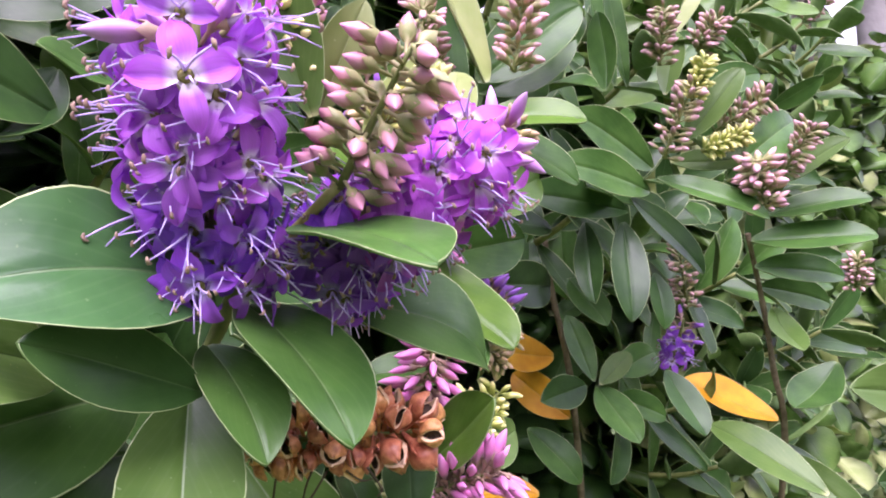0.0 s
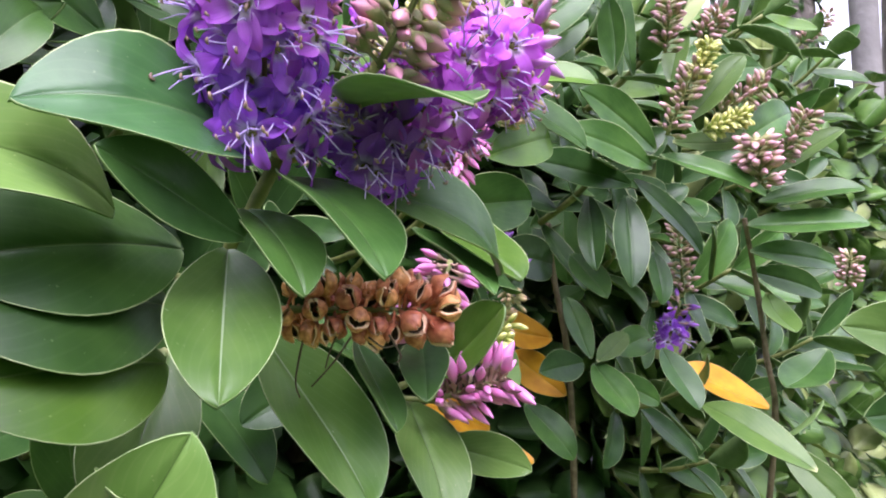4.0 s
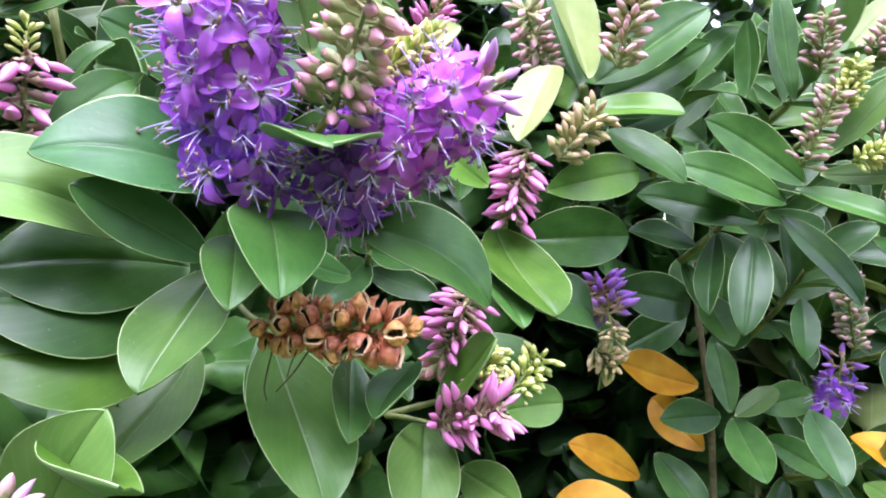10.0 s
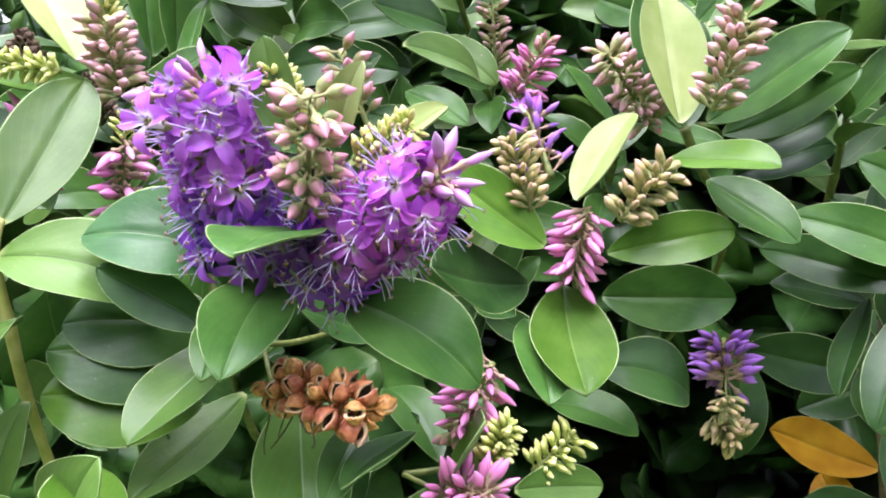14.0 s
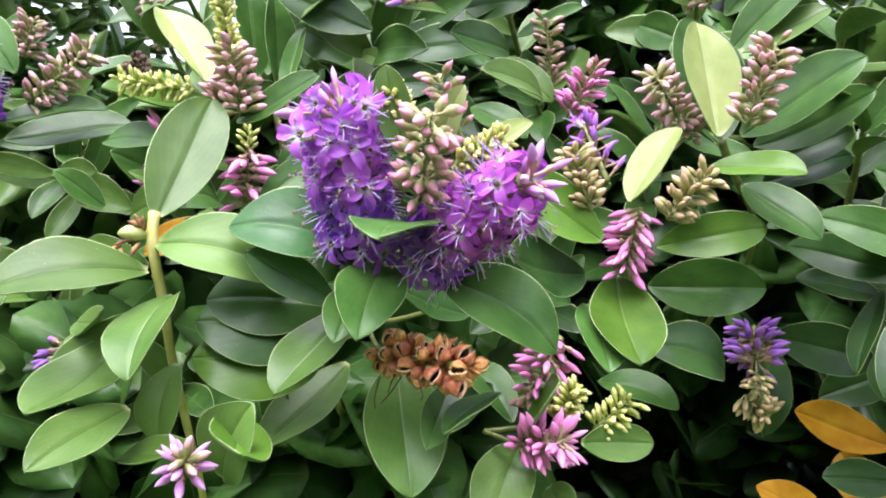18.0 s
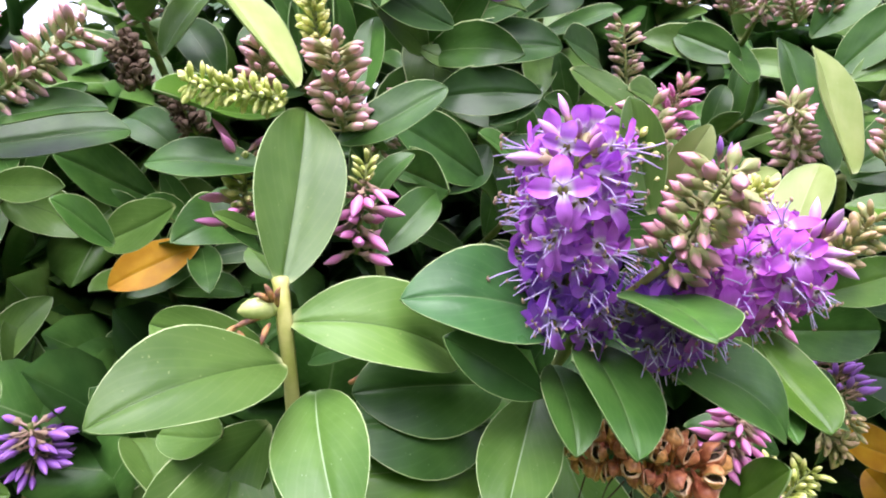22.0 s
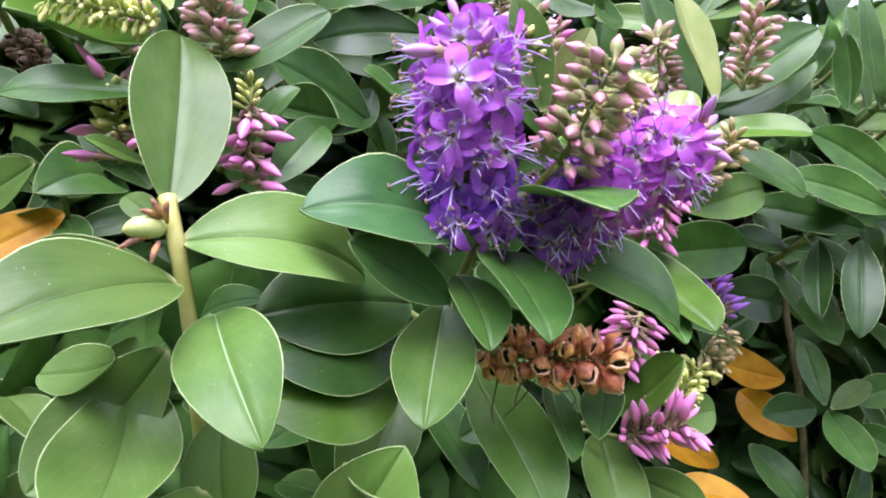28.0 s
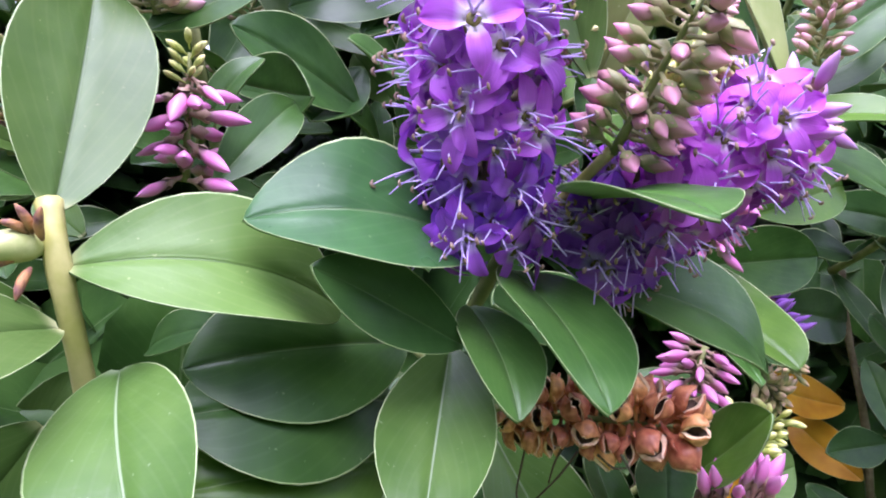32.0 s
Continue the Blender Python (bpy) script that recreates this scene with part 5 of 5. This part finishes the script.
spike(SHOOT["q"], (0.1441, 0.4063, 1.0007), (0.1410, 0.4014, 1.0394), PRESET["mauve"], "spike of mauve buds")
spike(SHOOT["q"], (0.2611, 0.4319, 0.9939), (0.2616, 0.4276, 1.0143), PRESET["mauve"], "spike of mauve buds")
spike(SHOOT["l"], (-0.2478, 0.0539, 1.0654), (-0.2513, 0.0439, 1.0931), PRESET["dusty"], "spike of pink buds")
spike(SHOOT["l"], (-0.2345, 0.0604, 1.0646), (-0.2240, 0.0649, 1.0865), PRESET["dusty"], "spike of pink buds")
spike(SHOOT["far"], (-0.2541, 0.1104, 1.0335), (-0.2617, 0.1159, 1.0075), PRESET["blue"], "small spike of dark violet flowers")
spike(SHOOT["far"], (-0.3043, 0.1651, 1.0293), (-0.2821, 0.1507, 1.0151), PRESET["olive"], "spike of olive buds")
spike(SHOOT["u"], (-0.2470, 0.1890, 1.1560), (-0.2540, 0.1800, 1.1790), PRESET["drybuds"], "dry brown seed spike")
spike(SHOOT["u"], (-0.2360, 0.1500, 1.1700), (-0.2400, 0.1430, 1.1900), PRESET["drybuds"], "dry brown seed spike")
spike(SHOOT["n"], (-0.0672, 0.0907, 1.0083), (-0.0608, 0.0883, 1.0141), PRESET["tuft"], "small star-shaped tuft of pale pink buds")
spike(SHOOT["far"], (0.0178, 0.3486, 1.0084), (0.0277, 0.3518, 0.9990), PRESET["olive"], "tuft of olive buds")
spike(SHOOT["u"], (-0.1848, 0.1652, 1.1583), (-0.1784, 0.1650, 1.1862), PRESET["mauve2"], "spike of pinkish buds")
spike(SHOOT["t"], (-0.2618, 0.0940, 1.1857), (-0.2542, 0.0956, 1.2042), PRESET["mauve"], "spike of brown buds")

# the leaf that stands out between the two flower spikes
leaf(SHOOT["c"], "green", (-0.0261, 0.1564, 1.0915), (0.0000, 0.1180, 1.0880), (0.22, -0.22, 0.95), 0.0290, 0.001, 0.10)
leaf(SHOOT["c"], "fresh", (-0.0766, 0.1096, 0.9996), (-0.0536, 0.1059, 1.0296), (0.59, -0.87, 0.40), 0.0260, 0.003)
leaf(SHOOT["c"], "green", (-0.0952, 0.1477, 1.0002), (-0.0929, 0.1410, 1.0337), (0.39, -0.87, 0.30), 0.0150, 0.001)

# dry leftovers and a swollen bud at the broken tip of the pale shoot
def bud_scale(parent, foot, tip, radius, mat, label):
    foot, tip = Vector(foot), Vector(tip)
    bm = bmesh.new()
    tube(bm, [(0, (tip - foot).length * k, 0.0006 * math.sin(3.1 * k)) for k in (0, 0.2, 0.45, 0.7, 0.88, 1.0)], [radius * r for r in (0.4, 0.85, 1.0, 0.9, 0.55, 0.1)], 10)
    return part("bud", finish(bm, "bud", [mat]), parent, Matrix.Translation(foot) @ frame_of(tip - foot, (0.2, -0.5, 0.8)).to_4x4(), label)


bud_scale(SHOOT["n"], (-0.1111, 0.0971, 1.0881), (-0.1164, 0.0877, 1.0882), 0.0032, BUD_GREEN, "swollen pale green bud")
bud_scale(SHOOT["n"], (-0.1101, 0.0944, 1.0905), (-0.1101, 0.0913, 1.0957), 0.0009, DRY_SCALE, "shrivelled brown scale")
bud_scale(SHOOT["n"], (-0.1088, 0.0950, 1.0893), (-0.1063, 0.0932, 1.0950), 0.0009, DRY_SCALE, "shrivelled brown scale")
bud_scale(SHOOT["n"], (-0.1113, 0.0936, 1.0869), (-0.1176, 0.0869, 1.0836), 0.0009, DRY_SCALE, "shrivelled brown scale")
bud_scale(SHOOT["n"], (-0.1107, 0.0938, 1.0847), (-0.1105, 0.0903, 1.0793), 0.0009, DRY_SCALE, "shrivelled brown scale")
bud_scale(SHOOT["n"], (-0.1184, 0.0898, 1.0840), (-0.1199, 0.0856, 1.0808), 0.0009, DRY_SCALE, "shrivelled brown scale")
bud_scale(SHOOT["n"], (-0.1184, 0.0898, 1.0826), (-0.1140, 0.0885, 1.0790), 0.0009, DRY_SCALE, "shrivelled brown scale")
bud_scale(SHOOT["n"], (-0.1107, 0.0941, 1.0905), (-0.1126, 0.0899, 1.0929), 0.0009, DRY_SCALE, "shrivelled brown scale")

stem("twig", SHOOT["n"], [(-0.1263, 0.1500, 1.0559), (-0.1180, 0.1499, 1.0609), (-0.1123, 0.1499, 1.0640), (-0.1056, 0.1504, 1.0708)], 0.0008, 0.0005, DRY_SCALE, "dry brown twig")
stem("stem", SHOOT["low"], [(-0.0294, 0.2001, 1.0082), (-0.0215, 0.2082, 1.0094), (-0.0136, 0.2163, 1.0106)], 0.0012, 0.0010, STEM_GREEN)
stem("stem", SHOOT["low"], [(-0.0294, 0.2001, 1.0082), (-0.0216, 0.1988, 1.0080), (-0.0121, 0.2008, 1.0058)], 0.0009, 0.0008, STEM_GREEN)

# flowers that face outwards at the front of the two spikes
def front_flower(parent, colour, variant, at, towards, size):
    turn = Vector(towards).to_track_quat("Z", "Y").to_matrix().to_4x4()
    return part("flower", FLOWERS[colour][variant], parent, Matrix.Translation(at) @ turn @ Matrix.Scale(size, 4))


front_flower(TALL_SPIKE, "violet", 0, (-0.0348, 0.1146, 1.1196), (0.30, -0.93, 0.05), 1.05)
front_flower(ROUND_SPIKE, "magenta", 1, (0.0075, 0.1590, 1.1006), (-0.00, -1.00, 0.20), 1.00)
front_flower(ROUND_SPIKE, "magenta", 2, (0.0017, 0.1567, 1.0937), (0.03, -1.00, 0.24), 1.00)
half_open = Vector((-0.0392, 0.1181, 1.1274))
part("bud", BUDS["lilac"][2], TALL_SPIKE, Matrix.Translation(half_open) @ (Vector((-0.0482, 0.1152, 1.1282)) - half_open).to_track_quat("Z", "Y").to_matrix().to_4x4() @ Matrix.Scale(1.02, 4), "pale half-open bud")

# withered threads that hang under the seed head
stem("thread", SHOOT["c"], [(-0.0413, 0.1554, 1.0380), (-0.0429, 0.1550, 1.0325), (-0.0443, 0.1544, 1.0263), (-0.0435, 0.1541, 1.0225)], 0.00028, 0.00016, DRY_AND_SHADE)
stem("thread", SHOOT["c"], [(-0.0302, 0.1552, 1.0362), (-0.0343, 0.1548, 1.0310), (-0.0382, 0.1545, 1.0271), (-0.0405, 0.1543, 1.0250)], 0.00028, 0.00016, DRY_AND_SHADE)
stem("thread", SHOOT["c"], [(-0.0260, 0.1551, 1.0358), (-0.0228, 0.1549, 1.0331), (-0.0199, 0.1549, 1.0333)], 0.00028, 0.00016, DRY_AND_SHADE)
stem("thread", SHOOT["c"], [(-0.0337, 0.1553, 1.0365), (-0.0355, 0.1550, 1.0332), (-0.0369, 0.1546, 1.0291)], 0.00028, 0.00016, DRY_AND_SHADE)
stem("thread", SHOOT["c"], [(-0.0211, 0.1551, 1.0360), (-0.0185, 0.1546, 1.0308), (-0.0197, 0.1545, 1.0291)], 0.00028, 0.00016, DRY_AND_SHADE)

# ---- the hedge behind the near shoots ----
ALONG, FACE = Vector((0.7071, 0.7071, 0)), Vector((0.7071, -0.7071, 0))


def hedge_top(u):
    return 1.21 + 0.18 * math.exp(-((u - 0.13) / 0.2) ** 2) + 0.05 * max(0, min(1, (-0.18 - u) / 0.1)) + 0.02 * math.sin(23 * u)


def hedge_point(u, depth, z):
    p = ALONG * u - FACE * depth
    p.z = z
    return p


def leafy_shoot(where, direction, pairs, size, rnd, kinds, top="", parent=None):
    """A side shoot with crossed pairs of leaves, and perhaps a spike of buds in its top."""
    d = Vector(direction).normalized()
    turn = frame_of(d, Vector((0.1, -0.2, 1)))
    where = Vector(where)
    ob = parent or thing("shrub_shoot", where, "leafy shoot of the hedge with glossy green leaves", "shrub shoot", "shoots of the flowering shrub")
    tip = where + d * (0.013 * pairs * size)
    stem("stem", ob, [where, where.lerp(tip, 0.5) + Vector((0, 0, -0.003)), tip], 0.0022, 0.0014, STEM_GREEN)
    spin = rnd.uniform(0, 3.14)
    for i in range(pairs):
        t = i / max(pairs - 1, 1)
        foot = where.lerp(tip, t)
        for half in (0, math.pi):
            a = spin + i * math.pi / 2 + half + rnd.uniform(-0.25, 0.25)
            lift = 0.15 + 0.75 * t + rnd.uniform(-0.15, 0.15)
            axis = turn @ Vector((math.cos(a) * math.cos(lift), math.sin(lift), math.sin(a) * math.cos(lift)))
            normal = d * math.cos(lift) - (turn @ Vector((math.cos(a), 0, math.sin(a)))) * math.sin(lift)
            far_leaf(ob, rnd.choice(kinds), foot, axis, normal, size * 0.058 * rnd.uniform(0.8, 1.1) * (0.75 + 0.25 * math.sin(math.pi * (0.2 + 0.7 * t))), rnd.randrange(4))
    if top:
        spike(ob, tip, tip + d * 0.03 + Vector((0, 0, 0.006)), PRESET[top], "small spike of closed buds")
    return ob


rnd = random.Random(4)
for row in range(8):
    for col in range(15):
        u = -0.28 + 0.075 * col + rnd.uniform(-0.02, 0.02)
        z = 0.86 + 0.062 * row + rnd.uniform(-0.02, 0.02)
        if z > hedge_top(u) - 0.03 or (z < 1.04 and -0.05 < u < 0.4):
            continue
        deep = (0.33 if u < 0.3 else 0.25) + rnd.uniform(-0.02, 0.04)
        aim = FACE + Vector((rnd.uniform(-0.5, 0.5), rnd.uniform(-0.5, 0.5), rnd.uniform(0.1, 0.9)))
        where = hedge_point(u, deep, z)
        for leaf_at in ((-0.2915, 0.2052, 1.0647), (0.1509, 0.4364, 0.9313)):
            if (where - Vector(leaf_at)).length < 0.02:
                where = hedge_point(u, deep + 0.05, z)  # room for a yellow leaf in front
        # low shoots take dark leaves, a coloured-in shade under the upper ones
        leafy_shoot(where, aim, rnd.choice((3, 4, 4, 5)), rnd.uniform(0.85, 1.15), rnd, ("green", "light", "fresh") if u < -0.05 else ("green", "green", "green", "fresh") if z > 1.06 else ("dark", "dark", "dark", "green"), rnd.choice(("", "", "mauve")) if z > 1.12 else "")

# inner and far leaves of the hedge, too many to count
def leaf_cloud(name, spots, label, mats, category, blade=(0.0, 0.1, 0.35, 0.65, 0.88, 1.0), wide=(0.06, 0.32, 0.5, 0.47, 0.3, 0.02)):
    vs, fs, ms = [], [], []
    for p, axis, normal, length, ratio, slot in spots:
        t = frame_of(axis, normal)
        k = len(vs)
        for v, w in zip(blade, wide):
            h = w * ratio * length
            for x, z in ((-h, 0.10 * length * v * (1 - v) + 0.25 * h), (0, 0.10 * length * v * (1 - v)), (h, 0.10 * length * v * (1 - v) + 0.25 * h), (0, 0.10 * length * v * (1 - v) - 0.014 * length)):
                vs.append(p + t @ Vector((x, length * v - 0.08 * h, z)))
        for i in range(len(blade) - 1):
            a = k + 4 * i
            for e in range(4):
                fs.append((a + e, a + (e + 1) % 4, a + 4 + (e + 1) % 4, a + 4 + e))
                ms.append(slot)
    me = bpy.data.meshes.new(name)
    me.from_pydata(vs, [], fs)
    for m in mats:
        me.materials.append(m)
    me.polygons.foreach_set("material_index", ms)
    ring = len(blade) - 1
    uv = me.uv_layers.new(name="UVMap")
    corners = []
    for f in range(len(fs)):
        i, e = (f // 4) % ring, f % 4
        a, b = ((0.0, 0.5, 1.0, 0.5)[e], (0.0, 0.5, 1.0, 0.5)[(e + 1) % 4])
        corners += (a, blade[i], b, blade[i], b, blade[i + 1], a, blade[i + 1])
    uv.data.foreach_set("uv", corners)
    me.shade_smooth()
    return tagged(new(name, me), label, category, "", "stuff")


# nearer inner leaves are mostly dark: shade between them is put into the colour
spots = []
for i in range(9000):
    u = rnd.choice((rnd.uniform(-1.1, 0.9), rnd.uniform(-0.4, 0.7), rnd.uniform(0.5, 2.6)))
    top = hedge_top(u)
    z = rnd.uniform(0.3, top) if rnd.random() < 0.6 else rnd.uniform(0.8, top)
    if z < 1.0 and 0.02 < u < 0.5 and rnd.random() < 0.6:
        continue
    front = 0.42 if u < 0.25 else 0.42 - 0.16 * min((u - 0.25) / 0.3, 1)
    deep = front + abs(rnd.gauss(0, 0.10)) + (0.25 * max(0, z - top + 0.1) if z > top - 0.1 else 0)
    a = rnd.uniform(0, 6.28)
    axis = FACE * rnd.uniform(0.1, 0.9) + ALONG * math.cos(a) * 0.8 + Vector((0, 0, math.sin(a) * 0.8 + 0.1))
    # beyond u 0.5 the leaf colours are paler, which imitates haze over distance
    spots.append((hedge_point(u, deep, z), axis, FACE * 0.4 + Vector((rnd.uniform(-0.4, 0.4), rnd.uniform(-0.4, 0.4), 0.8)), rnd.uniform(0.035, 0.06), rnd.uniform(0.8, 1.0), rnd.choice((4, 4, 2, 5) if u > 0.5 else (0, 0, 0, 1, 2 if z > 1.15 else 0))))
for i in range(2400):
    u, z = rnd.uniform(-0.55, -0.02), rnd.uniform(0.82, 1.2)
    a = rnd.uniform(0, 6.28)
    axis = FACE * rnd.uniform(0.2, 0.9) + ALONG * math.cos(a) * 0.8 + Vector((0, 0, math.sin(a) * 0.8 + 0.2))
    spots.append((hedge_point(u, rnd.uniform(0.41, 0.60), z), axis, FACE * 0.5 + Vector((rnd.uniform(-0.4, 0.4), rnd.uniform(-0.4, 0.4), 0.8)), rnd.uniform(0.04, 0.065), 0.9, rnd.choice((1, 4, 4, 2))))
for i in range(520):
    u, z = rnd.uniform(-0.20, 0.13), rnd.uniform(0.88, 1.035)
    a = rnd.uniform(0, 6.28)
    axis = FACE * rnd.uniform(0.1, 0.6) + ALONG * math.cos(a) * 0.9 + Vector((0, 0, math.sin(a) * 0.7))
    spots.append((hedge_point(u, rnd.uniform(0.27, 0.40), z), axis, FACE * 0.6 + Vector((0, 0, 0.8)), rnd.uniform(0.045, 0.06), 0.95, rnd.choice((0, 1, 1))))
# deepest layer: near-black brown and dark green paint in the hollow's shade
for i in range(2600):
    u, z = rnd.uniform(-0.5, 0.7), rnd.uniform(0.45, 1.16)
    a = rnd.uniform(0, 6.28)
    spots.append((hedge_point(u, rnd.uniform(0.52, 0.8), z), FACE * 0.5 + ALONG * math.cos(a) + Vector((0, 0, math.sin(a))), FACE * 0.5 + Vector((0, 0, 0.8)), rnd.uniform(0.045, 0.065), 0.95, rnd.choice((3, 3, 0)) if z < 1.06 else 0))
leaf_cloud("hedge_foliage", spots, "dense inner foliage of the flowering hedge, coloured dark for shade", [LEAF["dark"], LEAF["green"], LEAF["fresh"], DRY_AND_SHADE, LEAF["light"], LEAF["pale"]], "hedge")

# taller bushes further back, with gaps of sky
spots = []
for i in range(16000):
    az = radians(rnd.choice((rnd.uniform(-60, 11), rnd.uniform(-60, -20), rnd.uniform(-115, -70), rnd.uniform(-115, -70))))
    far = rnd.uniform(1.3, 2.6)
    z = 0.5 + 2.2 * rnd.random() ** 1.2
    p = Vector((0.1 + math.sin(az) * far, math.cos(az) * far, z))
    if noise.noise(p * 2.6) < -0.2 + 0.22 * (z - 1.2):
        continue
    spots.append((p, Vector((rnd.gauss(0, 1), rnd.gauss(0, 1), rnd.gauss(0.2, 0.6))), Vector((rnd.uniform(-0.5, 0.5), -0.6, 0.8)), rnd.uniform(0.04, 0.07), 0.62, rnd.choice((1, 2, 2))))
for i in range(2600):
    az, far = radians(rnd.uniform(-34, 8)), rnd.uniform(0.95, 1.6)
    p = Vector((0.1 + math.sin(az) * far, math.cos(az) * far, rnd.uniform(1.05, 1.3 + 0.5 * far)))
    spots.append((p, Vector((rnd.gauss(0, 1), rnd.gauss(0, 1), rnd.gauss(0.2, 0.6))), Vector((rnd.uniform(-0.5, 0.5), -0.6, 0.8)), rnd.uniform(0.045, 0.065), 0.7, rnd.choice((0, 0, 1))))
for i in range(1500):
    az, far = radians(rnd.uniform(-78, -57)), rnd.uniform(1.2, 2.2)
    low_part = abs(math.degrees(az) + 62.0) < 3.5
    p = Vector((0.1 + math.sin(az) * far, math.cos(az) * far, rnd.uniform(0.8, 1.1 + far * (0.17 if low_part else 0.55))))
    spots.append((p, Vector((rnd.gauss(0, 1), rnd.gauss(0, 1), rnd.gauss(0.2, 0.6))), Vector((rnd.uniform(-0.5, 0.5), -0.6, 0.8)), rnd.uniform(0.05, 0.09), 0.7, rnd.choice((1, 2, 2))))
leaf_cloud("background_bushes", spots, "loose green foliage of taller bushes behind the hedge", [LEAF["green"], LEAF["fresh"], LEAF["light"]], "bushes")

# an added, unseen hedge-like wall closes the place behind the camera, cutting sky light
bm = bmesh.new()
rows = []
for i in range(49):
    a = radians(80 + 195 * i / 48)
    rows.append([])
    for k in range(15):
        z = 2.6 * k / 14
        r = 3.2 + 0.25 * noise.noise(Vector((4 * math.cos(a), 4 * math.sin(a), z * 1.5))) + 0.5 * max(0, z - 2.2)
        rows[-1].append(bm.verts.new((math.sin(a) * r, math.cos(a) * r, z)))
for i in range(48):
    for k in range(14):
        bm.faces.new((rows[i][k], rows[i + 1][k], rows[i + 1][k + 1], rows[i][k + 1]))
shape = finish(bm, "hedge_wall", [FAR_LEAF])
tagged(new("hedge_wall", shape), "unseen dark green wall, added to cut low sky light", "hedge", "", "structure")

# ground
bm = bmesh.new()
bmesh.ops.create_grid(bm, x_segments=40, y_segments=40, size=60)
for v in bm.verts:
    v.co.z = 0.03 * noise.noise(v.co * 0.4)
tagged(new("ground", finish(bm, "ground", [GRASS])), "grass and dark soil under the hedge", "ground", "", "structure")


# trees beyond the hedge
def tree(where, radius, height, lean, label, ivy, seed):
    bark = BARK_PALE if radius < 0.06 else BARK
    rnd = random.Random(seed)
    ob = thing("tree", where, label, "tree", "trees behind the hedge")
    bm = bmesh.new()
    pts = [Vector((lean * (h / height) ** 1.3 * height, 0, h)) for h in [height * k / 14 for k in range(15)]]
    rings = tube(bm, pts, [radius * (1.25 - 0.5 * k / 14 + (0.35 if k == 0 else 0)) for k in range(15)], 20)
    for ring in rings:
        for v in ring:
            v.co += Vector((v.co.x, v.co.y, 0)).normalized() * radius * 0.16 * noise.noise(Vector((v.co.x * 6, v.co.y * 6, v.co.z * 1.2)))
    part("trunk", finish(bm, "trunk", [bark]), ob, Matrix.Translation(where))
    where = Vector(where)
    for k in range(5):
        h = height * (0.62 + 0.07 * k)
        a = k * 2.4 + seed
        start = where + Vector((lean * h, 0, h))
        end = start + Vector((math.cos(a), math.sin(a), 0.5)) * height * 0.22
        stem("limb", ob, [start, start.lerp(end, 0.5) + Vector((0, 0, 0.1)), end], radius * 0.35, radius * 0.1, bark)
    spots = []
    for k in range(1500):
        h = height * (0.66 + 0.4 * rnd.random())
        a, r = rnd.uniform(0, 6.28), height * 0.28 * math.sqrt(rnd.random()) * (1.2 - (h / height - 0.66))
        p = Vector((math.cos(a) * r + lean * h, math.sin(a) * r, h + rnd.gauss(0, 0.15)))
        if noise.noise(p * 1.4 + Vector((seed, 0, 0))) < -0.1:
            continue
        spots.append((p + where, Vector((rnd.gauss(0, 1), rnd.gauss(0, 1), rnd.gauss(-0.2, 0.6))), Vector((0, 0, 1)), rnd.uniform(0.08, 0.15), 1.0, 0))
    crown = leaf_cloud("crown", spots, "green leaf crown", [FAR_LEAF], "")
    crown.parent = ob
    crown.matrix_basis = Matrix.Translation(-where)
    del crown["kind"]
    if ivy:
        spots = []
        for k in range(ivy):
            h = rnd.uniform(0.5, height * 0.6)
            a = rnd.uniform(0, 6.28)
            if noise.noise(Vector((math.cos(a) * 1.2, math.sin(a) * 1.2, h * 2.2 + seed))) < -0.12:
                continue
            r = radius * (1.25 - 0.5 * h / height) + rnd.uniform(-0.005, 0.012)
            out = Vector((math.cos(a), math.sin(a), 0))
            p = where + out * r + Vector((lean * h, 0, h))
            spots.append((p, Vector((rnd.uniform(-1, 1), rnd.uniform(-1, 1), -0.8)) + out * 0.2, out + Vector((0, 0, 0.5)), rnd.uniform(0.02, 0.042), 1.3, 0))
        ivy_ob = leaf_cloud("ivy", spots, "ivy climbing the trunk", [IVY], "")
        ivy_ob.parent = ob
        ivy_ob.matrix_basis = Matrix.Translation(-where)
        del ivy_ob["kind"]
    return ob


tree((1.3178, 2.5769, -0.0200), 0.150, 6.5, -0.010, "grey tree trunk covered with climbing ivy", 4200, 3)
tree((1.6335, 2.4616, -0.0200), 0.042, 5.5, -0.030, "slender pale grey tree", 0, 5)
tree((1.9752, 2.5412, -0.0200), 0.200, 6.5, 0.000, "thick grey-brown tree trunk", 300, 8)
tree((1.1504, 4.0186, -0.0200), 0.120, 6.0, 0.020, "tree with ivy behind the hedge", 1500, 11)
